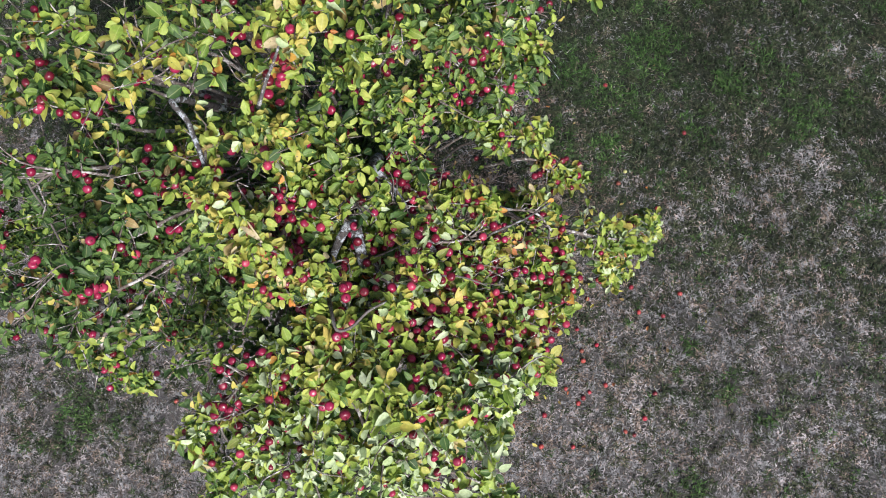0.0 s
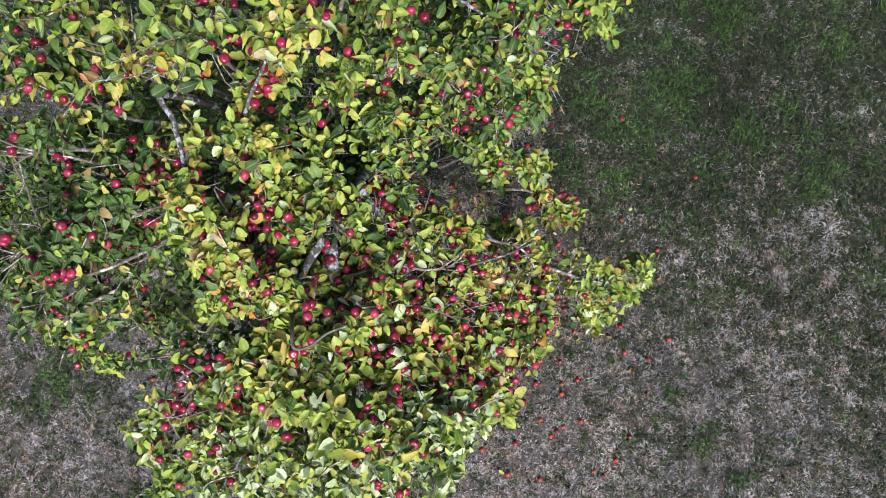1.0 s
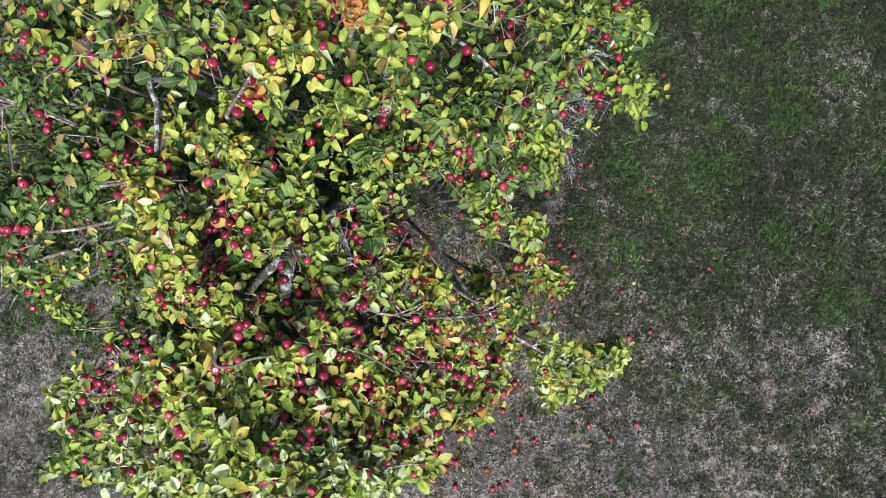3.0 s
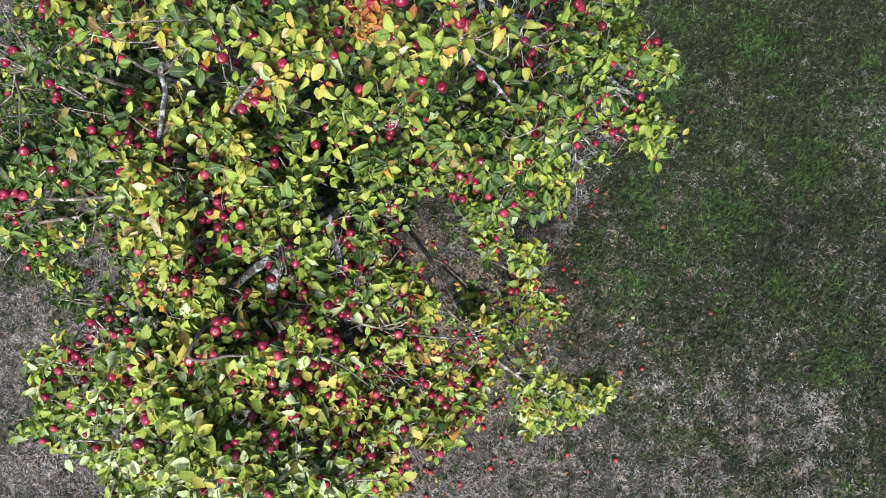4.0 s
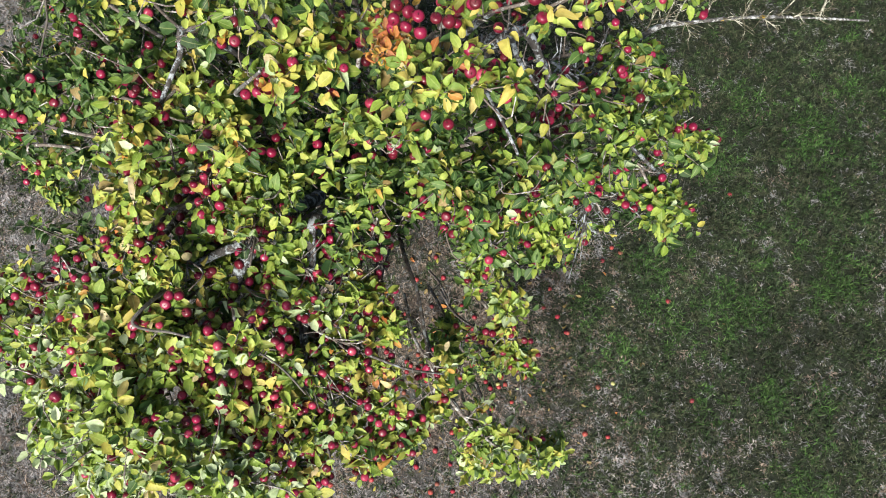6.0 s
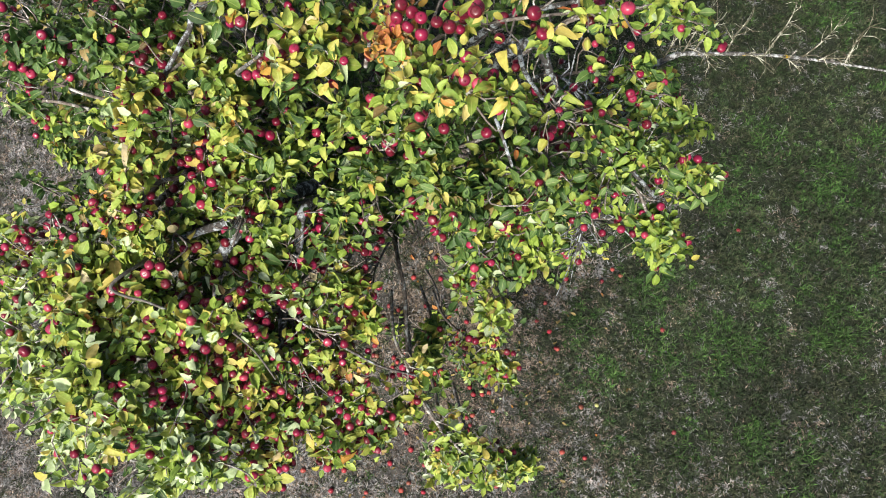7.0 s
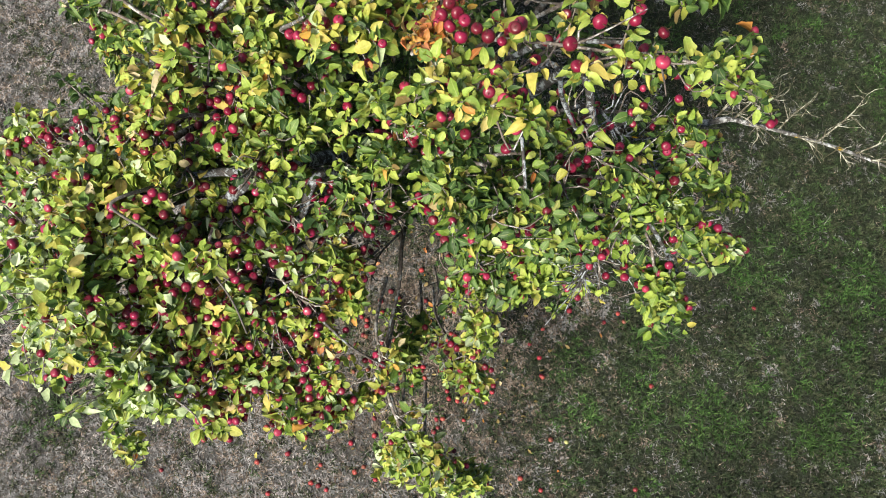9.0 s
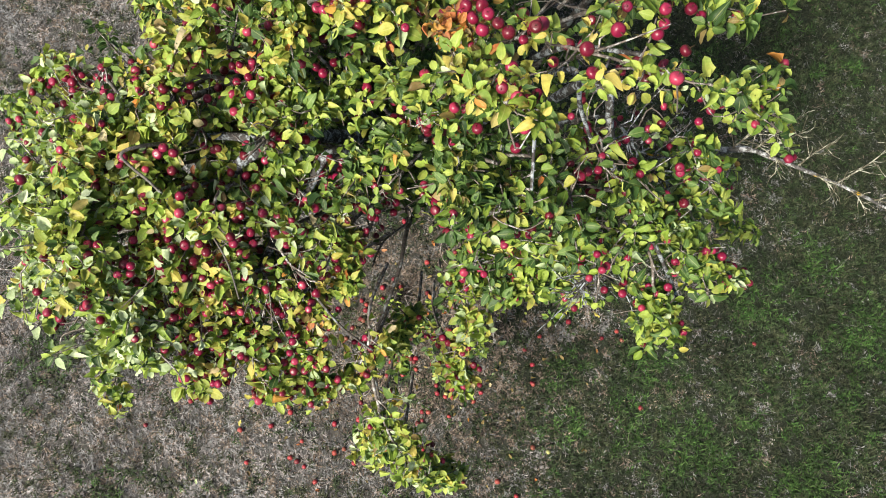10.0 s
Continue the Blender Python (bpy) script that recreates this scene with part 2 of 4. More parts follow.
# ---- ground ----
def build_ground():
    """One sheet, finely uneven near the tree, flat out to the horizon."""
    steps = np.r_[-600, -120, -30, np.linspace(-10, 10, 121), 30, 120, 600]
    n = len(steps)
    gx, gy = np.meshgrid(steps, steps, indexing="ij")
    z = np.zeros_like(gx)
    for i in range(n):
        for j in range(n):
            if abs(gx[i, j]) <= 10 and abs(gy[i, j]) <= 10:
                z[i, j] = ground_height(gx[i, j], gy[i, j])
    i, j = np.meshgrid(np.arange(n - 1), np.arange(n - 1), indexing="ij")
    a = i * n + j
    quads = np.stack([a, a + n, a + n + 1, a + 1], -1).reshape(-1, 4)
    me = flat_mesh("ground", np.stack([gx, gy, z], -1).reshape(-1, 3), [quads], [TURF])
    tagged(new("ground", me), "dry orchard turf of grey straw and green tufts", "ground", kind="structure")


def ground_height(x, y):
    return 0.035 * noise.noise((x * 0.7, y * 0.7, 3.0)) + 0.018 * noise.noise((x * 3.1, y * 3.1, 7.0))


# green tufts and bare ashy spots: x, y, radius
TUFTS = [(1.75, 3.1, 0.2), (1.62, 2.95, 0.16), (2.3, 2.75, 0.2), (1.22, 2.1, 0.15), (1.45, 2.6, 0.14), (2.0, 3.9, 0.25), (0.9, 2.9, 0.2), (1.85, -0.75, 0.16),
         (0.7, -1.6, 0.2), (-3.3, -0.3, 0.3), (2.9, 2.4, 0.2), (0.6, 3.8, 0.25), (-2.4, -1.2, 0.2), (1.2, 4.6, 0.3), (-0.4, -1.9, 0.25), (0.75, 2.2, 0.14), (2.05, 2.3, 0.14)]
ASH = [(2.1, 2.4, 0.25), (2.4, -0.2, 0.45), (1.9, -0.7, 0.3), (0.7, -0.6, 0.35), (0.45, -1.2, 0.4), (1.1, 0.0, 0.4), (2.9, 0.6, 0.5),
       (3.2, 1.6, 0.4), (1.5, 1.5, 0.25), (1.0, 4.2, 0.25)]
TRUNK = (-0.78, 1.68)
tuft_rng = random.Random(8)
for _ in range(210):  # small clumps of fresh grass, denser away from the bright side
    tx, ty = tuft_rng.uniform(-4.5, 3.8), tuft_rng.uniform(-2.4, 5.8)
    if tuft_rng.random() < 0.22 + 0.16 * (ty - 0.4):
        TUFTS.append((tx, ty, tuft_rng.uniform(0.05, 0.13)))


def mottle(x, y, scale, seed):
    """Smooth noise over the ground, turned away from the axes."""
    return noise.noise(((0.83 * x + 0.56 * y) * scale + seed, (0.83 * y - 0.56 * x) * scale - seed, seed * 1.37 + 0.43))


def lushness(x, y):
    return sum(math.exp(-((x - tx) ** 2 + (y - ty) ** 2) / (r * r)) for tx, ty, r in TUFTS)


def greenness(x, y):
    g = 0.16 + 0.26 * (y - 1.1) + 0.10 * (x - 1.0) + 0.7 * mottle(x, y, 0.8, 11.3) + 0.75 * mottle(x, y, 2.3, 5.7) + 0.6 * mottle(x, y, 6.1, 2.9)
    g += 0.8 * lushness(x, y) + 0.3 / (1 + math.exp(4 * (x + 1.6)))
    for tx, ty, r in ASH:
        g -= 0.6 * math.exp(-((x - tx) ** 2 + (y - ty) ** 2) / (r * r))
    return g


def build_grass(clumps=38000):
    """Star-shaped tufts of short arching blades; the kind of tuft changes from one to the next."""
    rng = np.random.default_rng(4)
    verts, slots = [], []
    up = np.array([0, 0, 1])
    for _ in range(clumps):
        x, y = rng.uniform(-4.9, 4.0), rng.uniform(-2.6, 6.0)
        g = greenness(x, y)
        lush = min(1.0, lushness(x, y))
        thatch = 0.85 * math.exp(-((math.hypot(x - 0.2, y - 1.15) / 1.05) ** 2))
        lawn = 1 / (1 + math.exp(-2.8 * (g - 0.45)))
        green = 0.06 + 0.84 * lawn + 0.3 * lush
        pale = 0.70 / (1 + math.exp(3.0 * (g - 0.16)))
        ash = min(1.0, max(0.0, 2.2 * (mottle(x, y, 1.7, 17.2) + 0.5 * mottle(x, y, 4.6, 19.6) - 0.12))) * (1 - lush) * (1 - 0.75 * lawn)
        if rng.random() < thatch * (1 - 0.6 * lush):
            kind = 3
        elif rng.random() < 0.8 * ash:
            if rng.random() < 0.35:
                continue
            kind = 0 if rng.random() < 0.9 else 4
        elif rng.random() < 0.03 + 0.17 * lawn:
            kind = 5
        elif rng.random() < green:
            kind = 6 if rng.random() < 0.10 + 0.85 * lush else (1 if rng.random() < 0.65 else 2)
        elif rng.random() < pale:
            kind = 4 if rng.random() < 0.45 else (3 if rng.random() < 0.55 else 0)
        else:
            kind = 2 if rng.random() < 0.25 + 0.5 * lawn else (0 if rng.random() < 0.75 else 3)
        fresh = kind in (1, 2, 6)
        k = int(rng.integers(10, 19))
        size = rng.uniform(0.7, 1.3) * (1 + 0.35 * lush) * (1.0 if fresh else 0.9)
        z = ground_height(x, y)
        az = rng.uniform(0, 6.28) + np.arange(k) * 2.4 + rng.normal(0, 0.5, k)
        if not fresh:  # dead tufts lie combed to one side
            az = rng.uniform(0, 6.28) + rng.normal(0, 1.1, k)
        d = np.stack([np.cos(az), np.sin(az), np.zeros(k)], -1)
        length = rng.uniform(0.026, 0.062, k) * size
        rise = rng.uniform(0.25, 0.9, k) if fresh else rng.uniform(0.05, 0.35, k)
        wide = rng.uniform(0.0024, 0.0048, k) * (1.15 if fresh else 1.35)
        s = np.stack([-np.sin(az), np.cos(az), np.zeros(k)], -1) * wide[:, None]
        spread = 0.010 if fresh else 0.022
        foot = np.stack([x + rng.normal(0, spread, k), y + rng.normal(0, spread, k), np.full(k, z - 0.002)], -1)
        mid = foot + d * (length * 0.5 * (1 - 0.35 * rise))[:, None] + up * (length * 0.55 * rise + 0.006)[:, None]
        tip = mid + d * (length * 0.5)[:, None] + up * (length * (0.3 * rise - 0.08))[:, None] + rng.normal(0, 0.004, (k, 3))
        verts.append(np.stack([foot, mid + s, mid - s, mid - s, mid + s, tip], 1).reshape(-1, 3))
        kinds = np.where(rng.random(k) < 0.8, kind, rng.choice([1, 2, 5] if fresh else [0, 3, 5], k))
        slots.append(np.repeat(kinds, 2))
    n = 170000  # single straws between the tufts
    x, y = rng.uniform(-4.9, 4.0, n), rng.uniform(-2.6, 6.0, n)
    az, length = rng.uniform(0, 6.28, n), rng.uniform(0.03, 0.08, n)
    foot = np.stack([x, y, np.array([ground_height(a, b) for a, b in zip(x, y)]) + 0.006], -1)
    s = np.stack([-np.sin(az), np.cos(az), np.zeros(n)], -1) * rng.uniform(0.0010, 0.0024, n)[:, None]
    tip = foot + np.stack([np.cos(az), np.sin(az), rng.uniform(-0.05, 0.25, n)], -1) * length[:, None]
    verts.append(np.stack([foot - s, foot + s, tip], 1).reshape(-1, 3))
    lawn = 1 / (1 + np.exp(-2.4 * (0.29 * (y - 1.1) + 0.1 * (x - 1.0) - 0.2)))
    slots.append(np.where(rng.random(n) < 0.95 * lawn, rng.choice([1, 2, 5, 0], n, p=[0.45, 0.3, 0.2, 0.05]), rng.choice([0, 2, 3, 4, 5], n, p=[0.36, 0.14, 0.2, 0.2, 0.1])))
    k = 260  # long bleached straws lying on top
    foot = np.stack([rng.uniform(-4.5, 4.0, k), rng.uniform(-2.5, 5.8, k), np.full(k, 0.03)], -1)
    az, length = rng.uniform(0, 6.28, k), rng.uniform(0.08, 0.24, k)
    d = np.stack([np.cos(az), np.sin(az), np.zeros(k)], -1) * length[:, None]
    s = np.stack([-np.sin(az), np.cos(az), np.zeros(k)], -1) * 0.0014
    verts.append(np.stack([foot - s, foot + s, foot + d + (0, 0, 0.01)], 1).reshape(-1, 3))
    slots.append(np.full(k, 4))
    v, sl = np.concatenate(verts), np.concatenate(slots)
    me = flat_mesh("grass", v, [np.arange(len(v)).reshape(-1, 3)], BLADES, sl, smooth=False)
    tagged(new("grass", me), "trampled grey straw and short green grass blades", "grass", kind="stuff")


# ---- leaves and apples ----
LEAF_U = (0.12, 0.36, 0.64, 0.86)
LEAF_W = (0.60, 1.0, 0.94, 0.54)


def leaf_shape(curl, fold, wave):
    """Points (x along, y across, z up) of one leaf of length and width 1, and its faces."""
    pts, uv = [(0, 0, 0)], [(0.5, 0)]
    for i, (u, w) in enumerate(zip(LEAF_U, LEAF_W)):
        w *= 0.5
        z = -curl * u * u
        for s in (-1, 0, 1):
            ripple = wave * (1, -1, 1, -1)[i] * s + 0.4 * wave * abs(s) * (-1, 1, -1, 1)[i]
            pts.append((u - 0.03 * abs(s), s * w, z + fold * abs(s) * w * (1 - 0.4 * u) + ripple))
            uv.append((0.5 + 0.5 * s, u))
    pts.append((1.0, 0, -curl * 1.08))
    uv.append((0.5, 1))
    quads = []
    for i in range(3):
        a = 1 + 3 * i
        quads += [(a, a + 1, a + 4, a + 3), (a + 1, a + 2, a + 5, a + 4)]
    tris = [(0, 2, 1), (0, 3, 2), (10, 11, 13), (11, 12, 13)]
    return np.array(pts, float), np.array(uv, float), np.array(quads)[:, ::-1], np.array(tris)[:, ::-1]


SHAPES = [leaf_shape(0.12, 0.3, 0.03), leaf_shape(0.35, 0.5, -0.06), leaf_shape(-0.12, 0.45, 0.06), leaf_shape(0.6, 0.25, -0.04), leaf_shape(0.25, 0.95, 0.05), leaf_shape(0.75, 1.3, 0.06), leaf_shape(-0.25, 1.1, -0.06)]


def leaf_frames(pos, axis, up, length, width):
    """Turns and sizes of the leaves as 3 x 3 arrays."""
    side = np.cross(up, axis)
    side /= np.linalg.norm(side, axis=1)[:, None] + 1e-9
    face = np.cross(axis, side)
    return np.stack([axis * length[:, None], side * width[:, None], face * length[:, None]], -1)


def foliage_mesh(name, pos, frames, shape, kind, mats):
    verts, uvs, quads, tris, sq, st, base = [], [], [], [], [], [], 0
    for s, (pts, uv, fq, ft) in enumerate(SHAPES):
        sel = np.where(shape == s)[0]
        if not len(sel):
            continue
        v = np.einsum("nij,kj->nki", frames[sel], pts) + pos[sel][:, None]
        off = base + np.arange(len(sel))[:, None, None] * len(pts)
        verts.append(v.reshape(-1, 3))
        uvs.append(np.tile(uv, (len(sel), 1)))
        quads.append((fq[None] + off).reshape(-1, 4))
        tris.append((ft[None] + off).reshape(-1, 3))
        sq.append(np.repeat(kind[sel], len(fq)))
        st.append(np.repeat(kind[sel], len(ft)))
        base += len(sel) * len(pts)
    return flat_mesh(name, np.concatenate(verts), [np.concatenate(quads), np.concatenate(tris)], mats, np.r_[np.concatenate(sq), np.concatenate(st)], np.concatenate(uvs))


def apple_mesh(mat, squash, lobes, rings=9, sides=14):
    """An apple of diameter 1 with its two hollows, hanging from z = 0.42."""
    verts = []
    for i in range(rings + 1):
        a = np.pi * i / rings
        for k in range(sides):
            b = 2 * np.pi * k / sides
            r = 0.5 * np.sin(a) ** 0.86 * (1 + lobes * np.cos(5 * b) * (0.5 - 0.5 * np.cos(a)))
            z = 0.5 * squash * np.cos(a) - 0.09 * np.exp(-((a / 0.42) ** 2)) + 0.06 * np.exp(-(((np.pi - a) / 0.4) ** 2))
            r *= 1 + 0.05 * np.cos(a)
            verts.append((r * np.cos(b), r * np.sin(b), z))
    i, k = np.meshgrid(np.arange(rings), np.arange(sides), indexing="ij")
    a, b = i * sides + k, i * sides + (k + 1) % sides
    quads = np.stack([a, a + sides, b + sides, b], -1).reshape(-1, 4)
    return flat_mesh("apple", np.array(verts), [quads], [mat])


def stem_mesh():
    v, f = tubes([(spline([(0, 0, 0.36), (0.02, 0.01, 0.55), (0.08, 0.03, 0.78)], 3), np.linspace(0.035, 0.025, 7))], 5)
    return flat_mesh("stem", v, f, [CALYX])


APPLES = [apple_mesh(APPLE, 0.9, 0.03), apple_mesh(APPLE, 0.84, 0.05), apple_mesh(APPLE, 0.97, 0.02)]
STEM = stem_mesh()


# ---- the tree ----
tree_root = tagged(new("apple_tree"), "old apple tree with lichened limbs and many red apples", "tree")
tree_root.location = (TRUNK[0] - 0.018, TRUNK[1] + 0.011, -0.041)
ROOT = np.array([TRUNK[0], TRUNK[1], 0.0])
rng = np.random.default_rng(12)
apple_spots = []
single_leaves = []


def limb(name, points, thick, thin, mat, label="", sides=10, rough=0.12):
    pts = spline(points, 8) - ROOT
    u = np.linspace(0, 1, len(pts))
    rad = thick + (thin - thick) * u**0.45
    v, f = tubes([(pts, rad)], sides)
    axis = np.repeat(pts, sides, axis=0)
    out = v[: len(axis)] - axis
    swell = np.array([1 + rough * (noise.noise(Vector(p) * 9) + 0.6 * noise.noise(Vector(p) * 31)) for p in v[: len(axis)]])
    v[: len(axis)] = axis + out * swell[:, None]
    return part(name, flat_mesh(name, v, f, [mat]), tree_root, label)


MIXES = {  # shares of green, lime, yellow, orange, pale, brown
    # few greens, much lime and pale: sunlight painted into the leaf colour
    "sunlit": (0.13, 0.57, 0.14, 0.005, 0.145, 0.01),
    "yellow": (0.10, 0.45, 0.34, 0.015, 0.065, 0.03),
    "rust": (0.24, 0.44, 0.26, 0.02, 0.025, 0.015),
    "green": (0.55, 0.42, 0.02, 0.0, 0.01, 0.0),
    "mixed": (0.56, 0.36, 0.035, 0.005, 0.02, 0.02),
    # next two: large pale shares paint glare on leaves facing the sun
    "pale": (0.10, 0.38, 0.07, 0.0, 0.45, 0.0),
    "glare": (0.12, 0.48, 0.04, 0.0, 0.36, 0.0),
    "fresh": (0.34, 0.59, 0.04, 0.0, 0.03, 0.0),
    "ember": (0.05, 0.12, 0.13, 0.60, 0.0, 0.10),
    # brightened by colour, as the sun-facing side of the crown
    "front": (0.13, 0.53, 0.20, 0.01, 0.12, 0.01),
    # muted brownish leaves, greener and darker to paint the unlit far side
    "muted_shade": (0.55, 0.28, 0.09, 0.01, 0.01, 0.06),
    # older olive leaves, darkened further to hold the left lobe's shade
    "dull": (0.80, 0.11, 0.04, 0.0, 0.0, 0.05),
    # mostly dark green, so the colour itself holds shade inside the crown
    "deep_shade": (0.85, 0.14, 0.01, 0.0, 0.0, 0.0),
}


# thin places in the crown, where limbs and the ground show: two ends, radius, share of leaves that stay
OPENINGS = [
    ((-0.62, 1.05, 0.1), (-0.33, 1.05, 1.3), 0.40, 0.02), ((-0.33, 1.12, 1.2), (-0.08, 1.16, 2.45), 0.24, 0.06),
    ((-0.50, 1.45, 0.1), (-0.24, 1.42, 1.3), 0.32, 0.02), ((-0.24, 1.42, 1.2), (-0.03, 1.32, 2.45), 0.16, 0.08),
    ((-0.30, 1.75, 0.1), (0.0, 1.62, 2.3), 0.16, 0.1), ((0.33, 1.85, 0.1), (0.49, 1.66, 2.3), 0.24, 0.12), ((0.12, 1.1, 0.1), (0.3, 1.2, 1.3), 0.34, 0.45),
]
BARED = [  # stretches of limb that lie open to the sky: two ends and how wide the gap in the leaves is
    ((-0.57, 0.70, 2.96), (-0.46, 0.60, 2.86), 0.075), ((-0.60, 0.82, 2.88), (-0.50, 0.74, 2.88), 0.06),
    ((-0.95, 0.82, 2.87), (-0.92, 0.63, 2.83), 0.065), ((-0.92, 0.63, 2.83), (-0.83, 0.50, 2.98), 0.055),
    ((-0.56, 0.25, 3.22), (-0.40, 0.31, 3.24), 0.05), ((-0.47, 0.10, 3.10), (-0.53, 0.19, 3.10), 0.04),
    ((-1.10, 0.07, 2.79), (-1.23, -0.06, 2.70), 0.075), ((-1.23, -0.06, 2.70), (-1.20, -0.24, 2.62), 0.075), ((-0.55, 1.12, 2.85), (-0.42, 1.05, 2.79), 0.07),
    ((-0.36, 0.92, 2.75), (-0.32, 0.86, 2.73), 0.06), ((-1.25, 1.20, 3.39), (-1.13, 0.91, 3.32), 0.055),
    ((-1.37, 1.33, 3.51), (-1.33, 1.28, 3.47), 0.05), ((-1.53, 0.85, 3.2), (-1.48, 0.80, 3.17), 0.05),
    ((-2.0, 0.85, 3.15), (-1.94, 0.74, 2.99), 0.06), ((-0.72, 1.27, 3.72), (-0.82, 1.20, 3.54), 0.04),
    ((-0.42, 2.28, 3.0), (-0.13, 2.32, 2.88), 0.11), ((-0.13, 2.32, 2.88), (-0.05, 2.30, 2.60), 0.10),
    ((-0.35, 2.08, 3.46), (-0.18, 2.17, 3.04), 0.06), ((-0.16, 1.91, 3.22), (-0.01, 1.86, 3.2), 0.06),
    ((-0.15, 1.25, 2.0), (0.34, 0.95, 2.0), 0.07), ((0.05, 0.74, 2.58), (0.33, 0.88, 2.55), 0.06), ((0.36, 2.26, 2.22), (0.45, 2.10, 2.05), 0.09),
]
for foot, head, wide in BARED:
    foot, head = np.array(foot), np.array(head)
    for lift in (0.0, 0.12, 0.24, 0.36, 0.48):
        skyward = np.array([0.32 * (0.55 - foot[0]), 0.32 * (0.95 - foot[1]), 1.0]) * lift
        OPENINGS.append((foot + skyward, head + skyward, wide * (1 + 0.4 * lift), 0.10))
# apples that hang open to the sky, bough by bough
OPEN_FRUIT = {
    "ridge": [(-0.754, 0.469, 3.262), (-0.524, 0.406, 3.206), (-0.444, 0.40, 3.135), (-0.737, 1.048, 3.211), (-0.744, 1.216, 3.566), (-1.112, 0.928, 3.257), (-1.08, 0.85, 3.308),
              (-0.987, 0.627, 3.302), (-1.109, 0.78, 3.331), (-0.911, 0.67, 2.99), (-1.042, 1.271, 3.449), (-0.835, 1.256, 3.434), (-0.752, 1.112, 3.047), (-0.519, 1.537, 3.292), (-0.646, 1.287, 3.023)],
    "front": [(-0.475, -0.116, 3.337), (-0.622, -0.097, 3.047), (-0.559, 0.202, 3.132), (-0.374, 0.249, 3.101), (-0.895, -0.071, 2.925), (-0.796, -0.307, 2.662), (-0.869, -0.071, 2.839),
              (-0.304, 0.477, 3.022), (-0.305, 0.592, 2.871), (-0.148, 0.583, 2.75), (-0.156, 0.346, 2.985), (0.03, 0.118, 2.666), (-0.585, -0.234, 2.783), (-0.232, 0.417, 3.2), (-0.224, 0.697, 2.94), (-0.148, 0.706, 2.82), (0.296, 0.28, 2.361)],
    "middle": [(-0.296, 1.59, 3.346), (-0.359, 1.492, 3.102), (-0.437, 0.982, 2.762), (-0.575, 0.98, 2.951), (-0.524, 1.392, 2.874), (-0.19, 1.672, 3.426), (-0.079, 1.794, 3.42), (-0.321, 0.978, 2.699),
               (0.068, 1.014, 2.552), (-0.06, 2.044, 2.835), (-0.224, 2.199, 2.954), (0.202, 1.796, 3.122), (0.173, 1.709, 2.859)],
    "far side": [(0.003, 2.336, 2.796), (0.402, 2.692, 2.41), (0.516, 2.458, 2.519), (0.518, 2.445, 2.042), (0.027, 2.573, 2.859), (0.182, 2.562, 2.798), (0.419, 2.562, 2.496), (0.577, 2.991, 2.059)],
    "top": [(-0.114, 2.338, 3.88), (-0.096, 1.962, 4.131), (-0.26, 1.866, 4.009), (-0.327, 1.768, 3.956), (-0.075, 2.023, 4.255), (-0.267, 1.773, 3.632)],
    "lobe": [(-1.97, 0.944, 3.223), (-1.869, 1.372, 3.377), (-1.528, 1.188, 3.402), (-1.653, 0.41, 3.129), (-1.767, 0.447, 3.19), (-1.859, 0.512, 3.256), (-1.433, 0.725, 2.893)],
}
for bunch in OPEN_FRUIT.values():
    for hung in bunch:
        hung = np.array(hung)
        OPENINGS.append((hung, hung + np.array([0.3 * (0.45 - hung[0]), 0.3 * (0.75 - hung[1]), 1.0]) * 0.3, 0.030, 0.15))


def stays(points, chance):
    """Which leaves stay, given a draw between 0 and 1 for each."""
    kept = np.ones(len(points), bool)
    for a, b, r, share in OPENINGS:
        a, b = np.array(a) - ROOT, np.array(b) - ROOT
        u = np.clip((points - a) @ (b - a) / ((b - a) @ (b - a)), 0, 1)
        away = np.linalg.norm(points - a - u[:, None] * (b - a), axis=1)
        kept &= (away > r) | (chance < share)
    return kept


def unit(v):
    return v / (np.linalg.norm(v, axis=-1, keepdims=True) + 1e-9)


